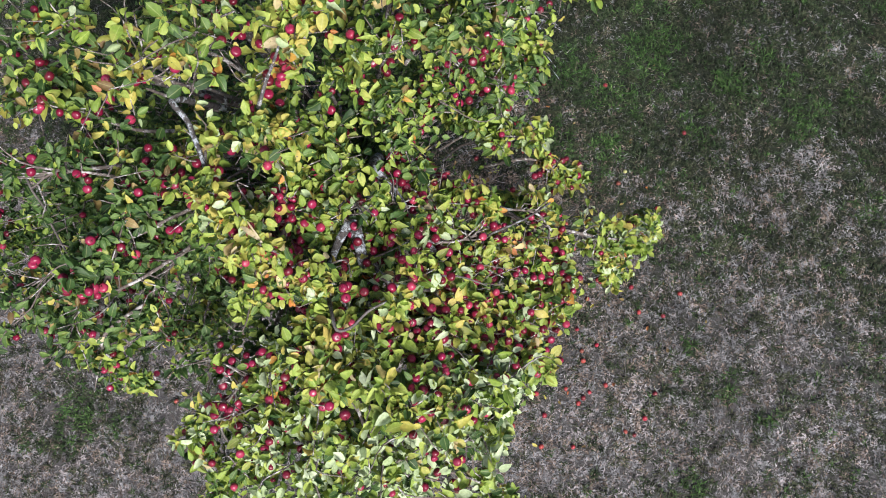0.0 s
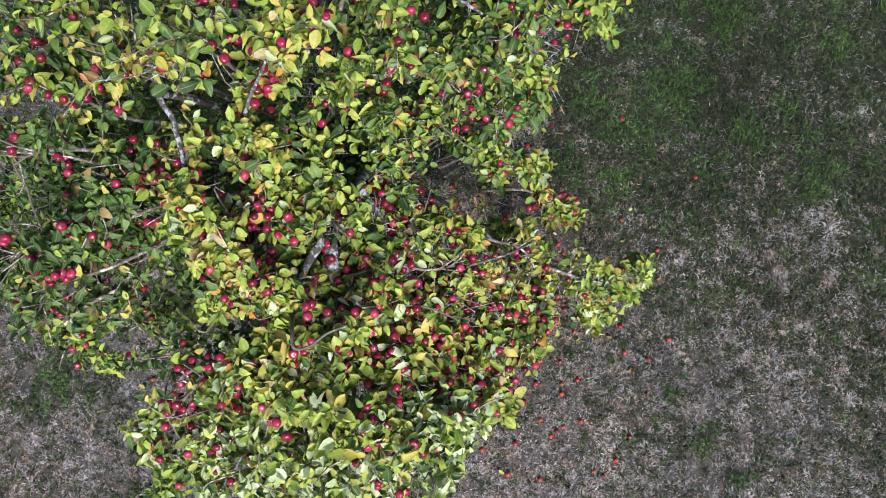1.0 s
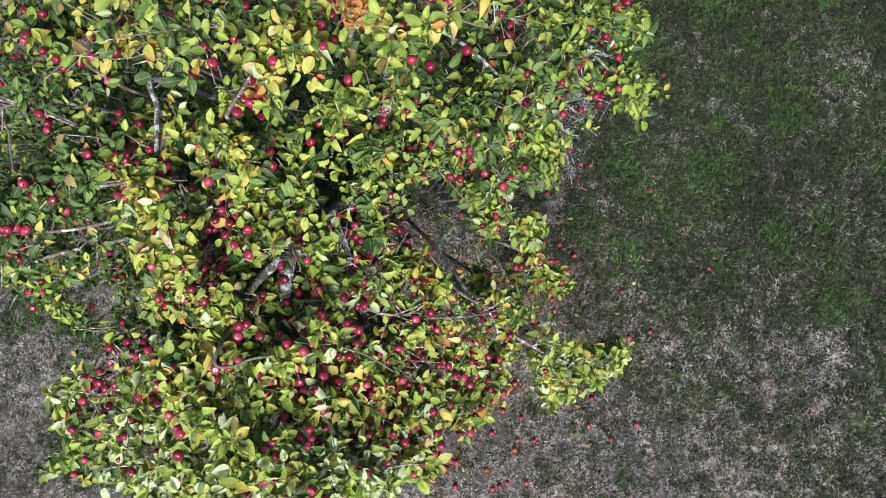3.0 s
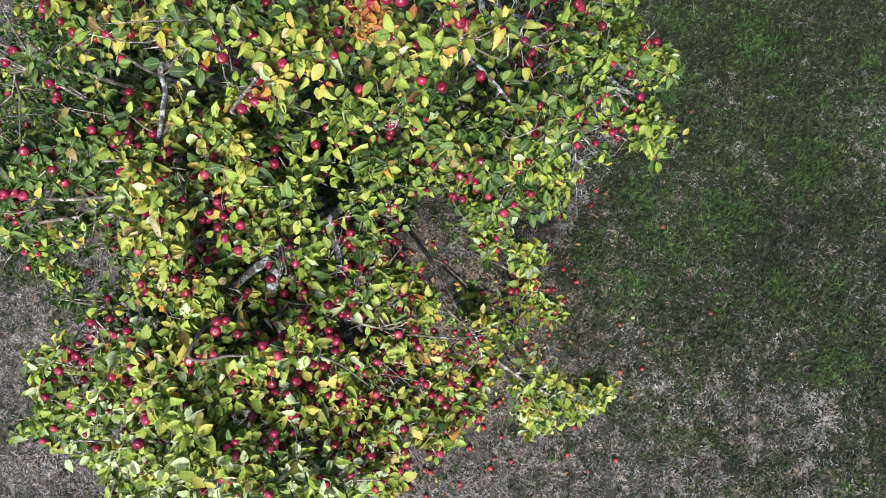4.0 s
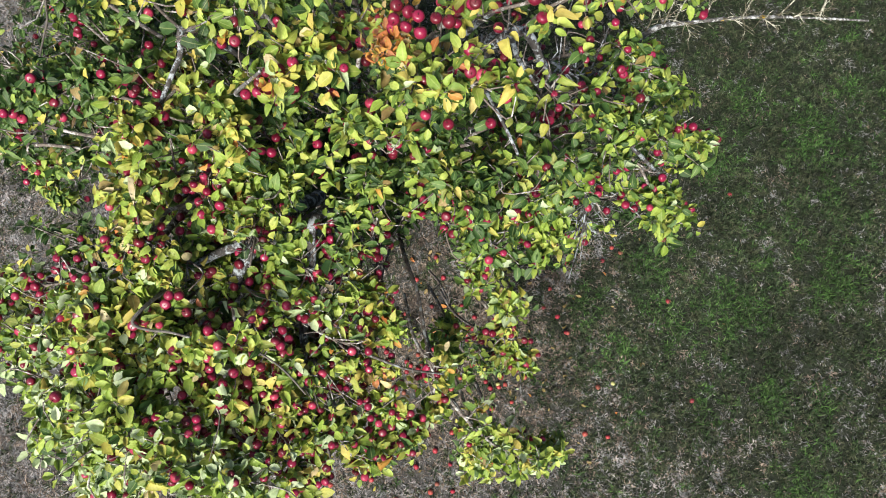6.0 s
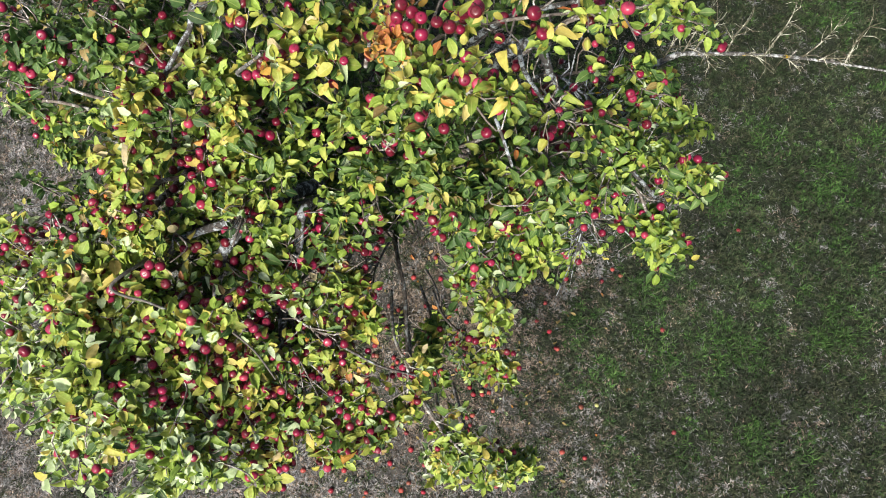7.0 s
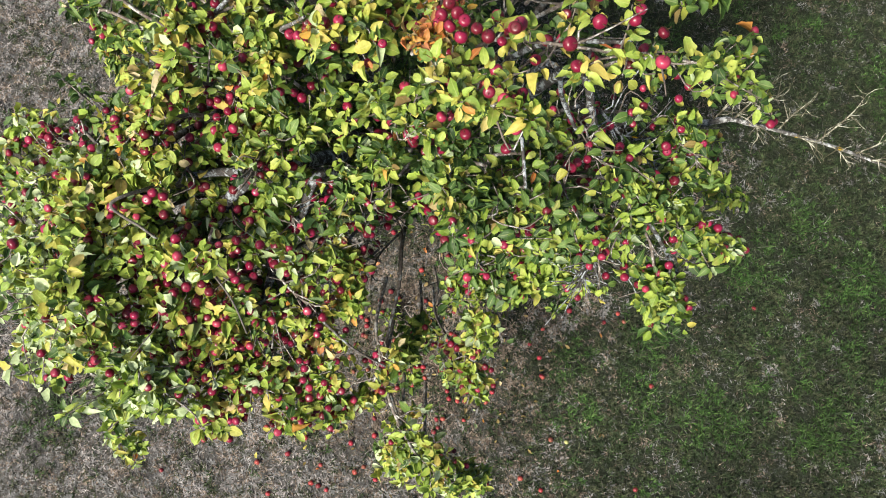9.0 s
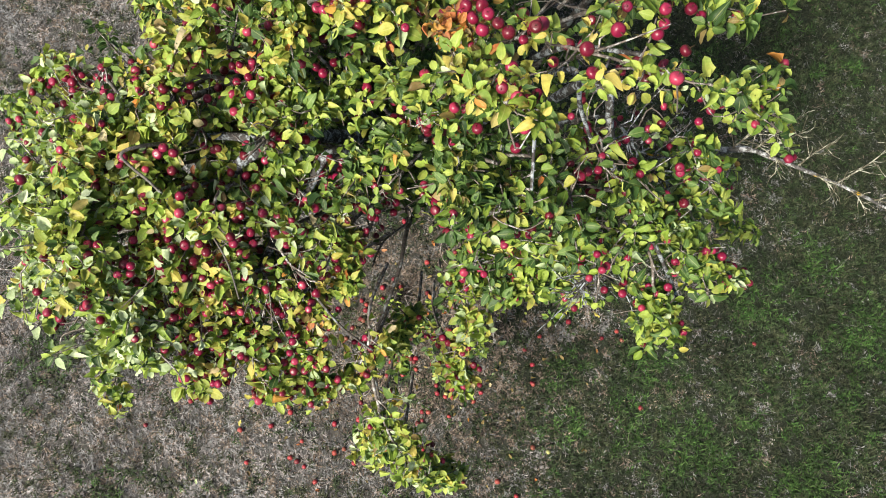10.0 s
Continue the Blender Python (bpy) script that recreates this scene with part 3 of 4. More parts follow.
def bough(points, spread=0.22, twigs=22, mix="mixed", fruit=0.35, size=1.0, rise=0.35, thick=0.011, singles=False, bare=0.0, mat=None, whole=False):
    """A branch with side twigs, leaf rosettes at their tips and knees, and apples hanging in them."""
    first = np.array(points[0], float)
    base = 0
    if first[2] > 0.5:  # the foot of the branch runs back into the crown
        inner = first + 0.25 * (np.array([-0.75, 1.5, first[2]]) - first) - (0, 0, 0.22)
        points, base = [inner, *points], 7
    path = spline(points, 7) - ROOT
    n = len(path)
    lines = [(path, np.linspace(thick, 0.004, n))]
    pos, axis, up = [], [], []
    along = unit(np.gradient(path, axis=0))
    for _ in range(round(twigs * 1.18)):
        u = base + rng.uniform(0.08, 1.0) ** 0.8 * (n - 1 - base)
        i = min(int(u), n - 2)
        p = path[i] + (path[i + 1] - path[i]) * (u - i)
        d = unit(rng.normal(0, 1, 3) * np.array([1, 1, 0.35]) + 0.7 * along[i] + np.array([0, 0, rise]))
        length = spread * rng.uniform(0.25, 1.0)
        knee = p + d * length * 0.55 + rng.normal(0, 0.012, 3)
        tip = p + d * length + np.array([0, 0, rng.uniform(-0.02, 0.05)])
        lines.append((np.array([p, knee, tip]), np.array([0.005, 0.0036, 0.0022])))
        if rng.random() < bare + 0.12:
            continue
        for spot, chance in ((tip, 1.0), (knee, 0.75), (p, 0.4)):
            if rng.random() > chance:
                continue
            crown = unit(0.5 * d + np.array([0, 0, 0.8]) + rng.normal(0, 0.25, 3))
            k = int(rng.integers(5, 10))
            az = np.arange(k) * 2.4 + rng.uniform(0, 6.28) + rng.normal(0, 0.3, k)
            el = np.radians(rng.uniform(-20, 42, k))
            e1 = unit(np.cross(crown, [0.3, 1, 0.1]))
            e2 = np.cross(crown, e1)
            a = np.cos(el)[:, None] * (np.cos(az)[:, None] * e1 + np.sin(az)[:, None] * e2) + np.sin(el)[:, None] * crown
            a = unit(a + np.array([0, 0, -0.12]))
            pos.append(spot + a * rng.uniform(0.008, 0.028, k)[:, None])
            axis.append(a)
            up.append(unit(crown * 0.6 + np.array([0, 0, 0.5]) + rng.normal(0, 0.58, (k, 3))))
            if rng.random() < (0.85 if mix == "front" else 0.5) * fruit:
                for _ in range(int(rng.choice([1, 1, 2, 3, 4]))):
                    side = rng.normal(0, 0.034, 3)
                    apple_spots.append(spot + side * np.array([1, 1, 0.4]) + np.array([0, 0, rng.uniform(-0.055, 0.008)]))
    for _ in range(max(2, twigs // 7)):  # long bare shoots
        i = int(rng.integers(base, n - 2))
        d = unit(along[i] * 0.8 + rng.normal(0, 0.6, 3) * np.array([1, 1, 0.5]) + np.array([0, 0, 0.3]))
        far = spread * rng.uniform(0.9, 1.7)
        bend = rng.normal(0, 0.05, 3)
        lines.append((spline([path[i], path[i] + d * far * 0.5 + bend, path[i] + d * far], 3), np.linspace(0.0055, 0.002, 7)))
    v, f = tubes(lines[:1], 7)
    v2, f2 = tubes(lines[1:], 4)
    me = flat_mesh("branch", np.concatenate([v, v2]), [f[0], f[1], f2[0] + len(v), f2[1] + len(v)], [mat or TWIG])
    branch = part("branch", me, tree_root)
    if not pos:
        return branch
    pos, axis, up = np.concatenate(pos), np.concatenate(axis), np.concatenate(up)
    m = len(pos)
    length = np.clip(rng.lognormal(-3.10, 0.25, m), 0.026, 0.075) * size * (0.9 if mix in ('green', 'deep_shade') else 1.0)
    width = length * rng.uniform(0.50, 0.70, m)
    frames = leaf_frames(pos, axis, up, length, width)
    kind = rng.choice(6, m, p=MIXES[mix])
    shape = rng.integers(0, len(SHAPES), m)
    keep = stays(pos + axis * length[:, None] * 0.5, rng.random(m)) | whole
    if mix == "front":  # sparser where the fruit is thickest
        keep &= rng.random(m) < 0.84
    if singles:
        for i in np.flatnonzero(keep):
            if len(single_leaves) < 300:
                single_leaves.append((branch, pos[i], frames[i], shape[i], LEAF_KINDS[kind[i]]))
                keep[i] = False
    if keep.any():
        me = foliage_mesh("foliage", pos[keep], frames[keep], shape[keep], kind[keep], [LEAF[k] for k in LEAF_KINDS])
        part("foliage", me, branch, kind="stuff")
    return branch


# trunk and limbs
limb("trunk", [(-0.84, 1.78, -0.06), (-0.83, 1.74, 0.35), (-0.78, 1.66, 0.8), (-0.75, 1.6, 1.2)], 0.15, 0.11, BARK, "short leaning trunk with cracked grey bark", 14)
limb("limb", [(-0.75, 1.62, 1.05), (-0.5, 1.15, 2.2), (-0.50, 0.84, 2.93), (-0.62, 0.62, 2.93), (-0.63, 0.36, 3.0), (-0.5, -0.02, 2.95), (-0.3, -0.3, 2.8)], 0.046, 0.010, BARK_LICHEN, "limb crusted with blue-grey lichen")
limb("limb", [(-0.74, 1.6, 1.0), (-0.45, 1.42, 1.65), (-0.22, 1.29, 2.0), (0.02, 1.18, 2.04), (0.23, 1.04, 2.04), (0.36, 0.96, 2.06), (0.55, 0.92, 2.05), (0.86, 0.90, 1.85), (1.15, 0.98, 1.45)], 0.020, 0.006, BARK)
limb("limb", [(-0.72, 1.56, 1.15), (-0.5, 1.28, 2.3), (-0.455, 1.06, 2.85), (-0.32, 0.89, 2.79), (-0.12, 0.62, 2.62), (0.2, 0.3, 2.55)], 0.05, 0.012, BARK_LICHEN, "limb crusted with blue-grey lichen")
limb("limb", [(-0.8, 1.64, 1.1), (-1.1, 1.45, 2.4), (-1.27, 1.23, 3.30), (-1.2, 1.1, 3.34), (-1.13, 0.92, 3.30), (-1.02, 0.6, 3.18)], 0.026, 0.009, BARK_LICHEN, "limb crusted with blue-grey lichen")
limb("limb", [(-0.82, 1.66, 1.1), (-1.2, 1.3, 2.4), (-1.42, 0.98, 3.08), (-1.57, 0.74, 3.08), (-1.8, 0.4, 2.75), (-2.1, 0.1, 2.2)], 0.06, 0.01, BARK)
limb("limb", [(-0.76, 1.56, 1.15), (-0.85, 1.2, 2.3), (-0.948, 0.90, 2.82), (-0.945, 0.80, 2.87), (-0.915, 0.63, 2.84), (-0.83, 0.505, 2.97), (-0.74, 0.38, 2.99), (-0.66, 0.25, 2.9)], 0.05, 0.009, BARK, "forked dark grey limb")
limb("limb", [(-0.94, 0.78, 2.87), (-0.945, 0.66, 2.90), (-0.89, 0.55, 2.98), (-0.84, 0.47, 3.02), (-0.80, 0.38, 3.04)], 0.015, 0.008, BARK, "forked dark grey limb")
limb("limb", [(-0.70, 1.15, 2.3), (-0.60, 0.92, 2.78), (-0.545, 0.78, 2.88), (-0.515, 0.68, 2.90), (-0.50, 0.60, 2.84), (-0.48, 0.5, 2.7)], 0.042, 0.026, BARK_LICHEN, "thick limb crusted with blue-grey lichen")
limb("limb", [(-0.66, 0.28, 2.88), (-0.85, 0.17, 2.85), (-1.04, 0.10, 2.82), (-1.17, 0.02, 2.75), (-1.22, -0.07, 2.70), (-1.19, -0.15, 2.67), (-1.204, -0.23, 2.62), (-1.2, -0.3, 2.5)], 0.012, 0.006, BARK_SMOOTH, "thin arching grey shoot")
limb("limb", [(-0.80, 1.0, 2.6), (-0.70, 0.84, 2.78), (-0.69, 0.64, 2.84), (-0.72, 0.44, 2.80), (-0.78, 0.25, 2.7)], 0.034, 0.018, BARK, "smooth dark grey limb")
limb("limb", [(-0.72, 1.27, 3.72), (-0.76, 1.24, 3.64), (-0.815, 1.205, 3.54), (-0.86, 1.16, 3.45), (-0.95, 1.2, 3.2)], 0.004, 0.009, BARK_DEAD, "bleached bare shoot")
limb("limb", [(-2.05, 0.95, 3.1), (-1.99, 0.86, 3.13), (-1.966, 0.79, 3.05), (-1.95, 0.70, 2.98), (-1.85, 0.52, 2.9), (-1.7, 0.35, 2.75)], 0.006, 0.005, BARK_SMOOTH, "thin bare grey shoot")
limb("limb", [(-1.5, 1.2, 2.6), (-1.53, 0.95, 3.0), (-1.516, 0.83, 3.17), (-1.52, 0.72, 3.15), (-1.56, 0.6, 3.0)], 0.02, 0.007, BARK_SMOOTH)
limb("limb", [(-1.2, 1.5, 2.6), (-1.33, 1.38, 3.2), (-1.37, 1.33, 3.5), (-1.42, 1.24, 3.62)], 0.011, 0.005, BARK_SMOOTH)
limb("limb", [(-0.5, 1.95, 2.9), (-0.32, 2.08, 3.45), (-0.24, 2.12, 3.25), (-0.18, 2.175, 3.04), (-0.12, 2.25, 2.8)], 0.016, 0.008, BARK_LICHEN, "limb crusted with blue-grey lichen")
limb("limb", [(-0.45, 2.0, 2.8), (-0.3, 1.97, 3.1), (-0.152, 1.906, 3.22), (-0.03, 1.864, 3.217), (0.12, 1.82, 3.15)], 0.014, 0.006, BARK_LICHEN, "limb crusted with blue-grey lichen")
limb("limb", [(-0.3, 0.62, 2.62), (-0.04, 0.67, 2.58), (0.11, 0.77, 2.58), (0.31, 0.87, 2.55), (0.45, 0.98, 2.45)], 0.011, 0.005, BARK, "thin dark branch")
limb("limb", [(-0.8, 1.76, 1.0), (-0.6, 2.2, 2.4), (-0.40, 2.3, 3.03), (-0.217, 2.31, 2.90), (-0.05, 2.3, 2.80), (0.3, 2.45, 2.55), (0.6, 2.6, 2.15)], 0.046, 0.008, BARK_LICHEN, "limb crusted with blue-grey lichen")
limb("limb", [(-0.76, 1.7, 1.05), (-0.55, 1.9, 2.8), (-0.35, 2.0, 3.6), (-0.1, 2.2, 3.95)], 0.036, 0.007, BARK_LICHEN, "limb crusted with blue-grey lichen")
limb("limb", [(-0.82, 1.72, 1.05), (-1.3, 2.0, 2.5), (-1.7, 2.2, 3.3)], 0.06, 0.01, BARK)
limb("limb", [(-0.8, 1.78, 1.05), (-1.0, 2.4, 2.4), (-1.0, 2.8, 3.2)], 0.06, 0.01, BARK)
limb("limb", [(-0.8, 1.7, 1.1), (-1.5, 1.6, 2.5), (-2.1, 1.5, 3.1)], 0.06, 0.01, BARK)
limb("limb", [(-0.64, 0.42, 2.95), (-0.58, 0.30, 3.15), (-0.545, 0.225, 3.2), (-0.49, 0.245, 3.15), (-0.41, 0.31, 3.2), (-0.3, 0.38, 3.14), (-0.22, 0.46, 3.08), (-0.05, 0.5, 2.95), (0.1, 0.48, 2.8)], 0.011, 0.004, BARK_SMOOTH, "bare grey shoot bent like a hook")
limb("limb", [(-0.8, 1.82, 0.9), (-0.6, 2.4, 1.5), (-0.3, 2.72, 2.1), (-0.12, 2.92, 2.37)], 0.04, 0.02, BARK)
DEAD = [(-0.13, 2.90, 2.36), (-0.08, 3.1, 2.4), (-0.02, 3.23, 2.35), (0.1, 3.46, 2.25), (0.24, 3.72, 2.12), (0.42, 4.0, 1.98), (0.7, 4.35, 1.85)]
dead = limb("dead_branch", DEAD, 0.022, 0.006, BARK_DEAD, "bare dead branch with white and yellow lichen", 8, 0.3)

# crown: a wilted spray and the ridge that runs over the top
bough([(-0.5, 1.75, 3.6), (-0.47, 1.68, 3.72), (-0.44, 1.62, 3.76)], 0.09, 13, "ember", 0.0, 0.68, singles=True)
bough([(-0.45, 1.9, 3.55), (-0.2, 2.05, 3.85), (0.02, 2.25, 4.0)], 0.17, 15, "rust", 0.7, 0.95, singles=True)
bough([(-0.4, 1.7, 3.45), (-0.3, 1.65, 3.7), (-0.1, 1.8, 3.75)], 0.22, 20, "rust", 0.5, 0.95, singles=True)
bough([(-0.5, 2.1, 3.5), (-0.4, 2.4, 3.75), (-0.32, 2.55, 3.72)], 0.25, 24, "muted_shade", 0.5)
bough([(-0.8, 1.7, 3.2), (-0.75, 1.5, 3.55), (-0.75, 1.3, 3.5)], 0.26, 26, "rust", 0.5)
bough([(-1.0, 1.6, 3.2), (-1.1, 1.45, 3.55), (-1.1, 1.25, 3.55)], 0.26, 26, "muted_shade", 0.5)
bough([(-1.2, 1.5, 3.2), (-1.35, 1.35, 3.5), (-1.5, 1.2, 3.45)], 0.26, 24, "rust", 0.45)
bough([(-1.0, 2.0, 3.3), (-0.9, 2.1, 3.7), (-0.75, 2.2, 3.8)], 0.3, 24, "muted_shade", 0.4)
bough([(-1.2, 2.1, 3.2), (-1.4, 2.3, 3.5), (-1.6, 2.5, 3.4)], 0.32, 24, "muted_shade", 0.35)
bough([(-1.4, 1.8, 3.2), (-1.7, 1.8, 3.5), (-2.0, 1.9, 3.4)], 0.32, 26, "muted_shade", 0.35)
bough([(-0.9, 2.5, 3.1), (-0.8, 2.8, 3.4), (-0.6, 3.0, 3.4)], 0.3, 22, "dull", 0.35)
# ridge of yellow leaves that falls towards the bright side
bough([(-1.15, 1.1, 3.2), (-1.12, 0.9, 3.3), (-1.02, 0.65, 3.28)], 0.17, 26, "yellow", 0.4)
bough([(-0.95, 0.75, 3.1), (-0.92, 0.6, 3.28), (-0.8, 0.42, 3.22)], 0.16, 24, "yellow", 0.5)
bough([(-0.85, 0.6, 3.1), (-0.75, 0.48, 3.18), (-0.68, 0.4, 3.14)], 0.13, 16, "yellow", 0.5)
bough([(-0.75, 0.3, 2.95), (-0.7, 0.12, 3.08), (-0.58, -0.02, 3.1)], 0.14, 18, "yellow", 0.45)
bough([(-0.95, 1.2, 3.0), (-0.9, 1.1, 3.3), (-0.8, 0.98, 3.3)], 0.2, 22, "rust", 0.4)
# middle of the crown, a little lower
bough([(-0.7, 1.5, 2.8), (-0.55, 1.45, 3.15), (-0.35, 1.5, 3.3)], 0.24, 24, "fresh", 0.45)
bough([(-0.7, 1.3, 2.7), (-0.65, 1.15, 3.0), (-0.6, 0.95, 3.0)], 0.22, 22, "fresh", 0.35)
bough([(-0.5, 1.5, 2.6), (-0.4, 1.35, 2.95), (-0.3, 1.15, 2.95)], 0.22, 22, "mixed", 0.4)
bough([(-0.4, 1.7, 2.8), (-0.2, 1.6, 3.15), (0.0, 1.55, 3.25)], 0.23, 26, "mixed", 0.4)
bough([(-0.2, 1.8, 2.8), (0.0, 1.75, 3.15), (0.18, 1.7, 3.15)], 0.2, 26, "mixed", 0.4)
bough([(-0.15, 1.95, 2.8), (0.05, 2.0, 3.1), (0.22, 2.0, 2.95)], 0.2, 20, "mixed", 0.4)
bough([(-0.55, 1.05, 2.5), (-0.45, 0.8, 2.75), (-0.3, 0.7, 2.75)], 0.16, 14, "fresh", 0.8)
bough([(-0.75, 0.95, 2.5), (-0.7, 0.75, 2.8), (-0.75, 0.55, 2.7)], 0.18, 16, "fresh", 0.25)
bough([(-0.85, 1.15, 2.7), (-0.82, 0.95, 2.95), (-0.85, 0.75, 2.95)], 0.2, 18, "fresh", 0.3)
bough([(-0.3, 1.7, 2.4), (0.0, 1.65, 2.7), (0.25, 1.55, 2.5)], 0.2, 20, "green", 0.3)
bough([(-0.55, 0.35, 2.7), (-0.3, 0.2, 2.92), (-0.08, 0.15, 2.88)], 0.18, 22, "front", 1.0)
bough([(-0.45, 0.6, 2.6), (-0.2, 0.5, 2.75), (0.02, 0.4, 2.7)], 0.17, 18, "front", 1.2)
bough([(-0.5, 0.3, 2.4), (-0.2, 0.1, 2.5), (0.1, 0.1, 2.4)], 0.22, 20, "fresh", 0.8)
bough([(-0.6, 0.1, 2.5), (-0.6, -0.1, 2.55), (-0.55, -0.3, 2.4)], 0.22, 20, "fresh", 0.3)
bough([(-0.9, 0.2, 2.4), (-1.0, 0.0, 2.5), (-1.05, -0.2, 2.4)], 0.22, 20, "fresh", 0.3)
bough([(-1.0, 0.7, 2.6), (-1.05, 0.5, 2.75), (-1.0, 0.3, 2.75)], 0.16, 16, "fresh", 0.3)
bough([(-1.2, 1.0, 2.5), (-1.25, 0.8, 2.7), (-1.35, 0.65, 2.6)], 0.2, 18, "deep_shade", 0.04)
bough([(-1.2, 1.2, 2.7), (-1.3, 1.05, 3.05), (-1.4, 0.95, 3.05)], 0.2, 18, "dull", 0.4)
bough([(-1.0, 1.5, 2.6), (-1.0, 1.3, 3.0), (-0.95, 1.15, 3.1)], 0.22, 20, "mixed", 0.4)
bough([(-1.6, 1.5, 2.7), (-1.75, 1.45, 3.1), (-1.85, 1.35, 3.15)], 0.25, 20, "dull", 0.4)
bough([(-0.1, 2.05, 2.3), (0.15, 2.2, 2.45), (0.35, 2.2, 2.3)], 0.2, 20, "green", 0.35)
bough([(-0.2, 2.6, 2.2), (0.1, 2.6, 2.35), (0.35, 2.65, 2.2)], 0.2, 18, "green", 0.3)
bough([(-0.6, 1.8, 2.9), (-0.5, 1.75, 3.3), (-0.35, 1.75, 3.4)], 0.25, 22, "muted_shade", 0.4)
bough([(-0.7, 0.95, 2.8), (-0.58, 0.86, 3.04), (-0.44, 0.78, 3.06)], 0.15, 9, "fresh", 0.3)
bough([(-0.8, 0.7, 2.8), (-0.7, 0.58, 3.0), (-0.58, 0.46, 3.04)], 0.15, 10, "fresh", 0.4)
bough([(-0.4, 0.2, 3.0), (-0.3, 0.35, 3.12), (-0.15, 0.5, 3.12)], 0.13, 12, "front", 0.9)
bough([(-0.5, 0.15, 2.8), (-0.42, 0.05, 2.92), (-0.34, -0.02, 2.98)], 0.17, 20, "fresh", 0.5)
bough([(-0.7, 0.3, 2.8), (-0.68, 0.18, 2.92), (-0.6, 0.1, 2.92)], 0.16, 16, "fresh", 0.5)
bough([(-0.75, 1.0, 2.75), (-0.65, 0.85, 2.95), (-0.55, 0.75, 3.0)], 0.17, 16, "front", 0.6)
bough([(-0.55, 1.0, 2.65), (-0.42, 0.9, 2.82), (-0.28, 0.85, 2.85)], 0.16, 13, "fresh", 0.6)
bough([(-0.95, 0.95, 2.8), (-0.88, 0.85, 3.02), (-0.78, 0.78, 3.08)], 0.16, 16, "front", 0.6)
bough([(-0.4, 1.1, 2.5), (-0.25, 0.98, 2.65), (-0.1, 0.92, 2.62)], 0.16, 13, "front", 0.7)
bough([(-0.85, 0.7, 2.7), (-0.75, 0.55, 2.9), (-0.62, 0.5, 2.92)], 0.17, 17, "front", 0.6)
bough([(-0.65, 0.75, 2.6), (-0.55, 0.62, 2.78), (-0.42, 0.6, 2.82)], 0.17, 17, "fresh", 0.6)
bough([(-0.6, 0.55, 2.6), (-0.48, 0.42, 2.8), (-0.38, 0.35, 2.85)], 0.16, 15, "front", 0.6)
# front right, thinner, full of fruit
bough([(-0.35, 0.75, 2.75), (-0.1, 0.7, 2.75), (0.1, 0.78, 2.6)], 0.16, 20, "front", 1.2, bare=0.25)
bough([(-0.4, 0.5, 2.85), (-0.15, 0.45, 2.8), (0.1, 0.5, 2.6)], 0.17, 20, "front", 1.2, bare=0.2)
bough([(-0.3, 0.25, 2.85), (0.0, 0.25, 2.75), (0.25, 0.3, 2.5)], 0.17, 20, "front", 1.2, bare=0.2)
bough([(-0.1, 0.85, 2.55), (0.2, 0.75, 2.45), (0.42, 0.6, 2.3)], 0.15, 18, "yellow", 1.1, bare=0.2)
bough([(0.0, 0.55, 2.5), (0.25, 0.48, 2.42), (0.45, 0.42, 2.25)], 0.15, 18, "front", 1.1, bare=0.2)
bough([(0.2, 1.0, 2.25), (0.4, 0.95, 2.3), (0.55, 0.8, 2.1)], 0.13, 16, "yellow", 0.6)
bough([(-0.05, 0.12, 2.68), (0.2, 0.16, 2.6), (0.38, 0.2, 2.42)], 0.16, 22, "front", 1.2, bare=0.1)
bough([(0.08, 0.36, 2.55), (0.28, 0.35, 2.48), (0.46, 0.38, 2.28)], 0.15, 20, "front", 1.2, bare=0.1)
bough([(0.12, 0.62, 2.42), (0.36, 0.6, 2.36), (0.56, 0.64, 2.14)], 0.15, 20, "front", 1.1, bare=0.1)
bough([(-0.35, 0.4, 2.5), (-0.1, 0.35, 2.5), (0.15, 0.3, 2.35)], 0.2, 22, "front", 1.1, bare=0.2)
bough([(-0.25, 0.65, 2.4), (0.0, 0.6, 2.4), (0.2, 0.55, 2.3)], 0.2, 20, "front", 1.1, bare=0.2)
# drooping branch
bough([(0.5, 0.92, 2.12), (0.86, 0.90, 1.9), (1.05, 0.95, 1.65), (1.2, 1.0, 1.4)], 0.15, 34, "sunlit", 0.12, rise=0.1)
bough([(1.0, 0.95, 1.7), (1.18, 1.08, 1.45), (1.27, 1.2, 1.2)], 0.13, 16, "sunlit", 0.08, rise=0.1)
bough([(0.75, 0.9, 1.95), (0.9, 0.78, 1.7), (1.0, 0.72, 1.4)], 0.13, 18, "sunlit", 0.08, rise=0.1)
# bright lower edge, sun and sky glare put into paler leaf mixes
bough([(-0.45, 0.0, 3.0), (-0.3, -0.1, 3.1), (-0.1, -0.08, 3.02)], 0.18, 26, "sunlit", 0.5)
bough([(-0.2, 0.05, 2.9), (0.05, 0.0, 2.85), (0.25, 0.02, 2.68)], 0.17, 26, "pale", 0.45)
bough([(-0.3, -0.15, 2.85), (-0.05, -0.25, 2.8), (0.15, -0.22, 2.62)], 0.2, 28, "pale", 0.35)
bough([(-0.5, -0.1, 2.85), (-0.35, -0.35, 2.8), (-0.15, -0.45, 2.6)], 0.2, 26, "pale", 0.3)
bough([(-0.7, 0.0, 2.85), (-0.65, -0.2, 2.85), (-0.6, -0.42, 2.65)], 0.2, 26, "glare", 0.4)
bough([(-0.85, 0.05, 2.75), (-0.95, -0.2, 2.75), (-1.0, -0.42, 2.55)], 0.2, 26, "glare", 0.4)
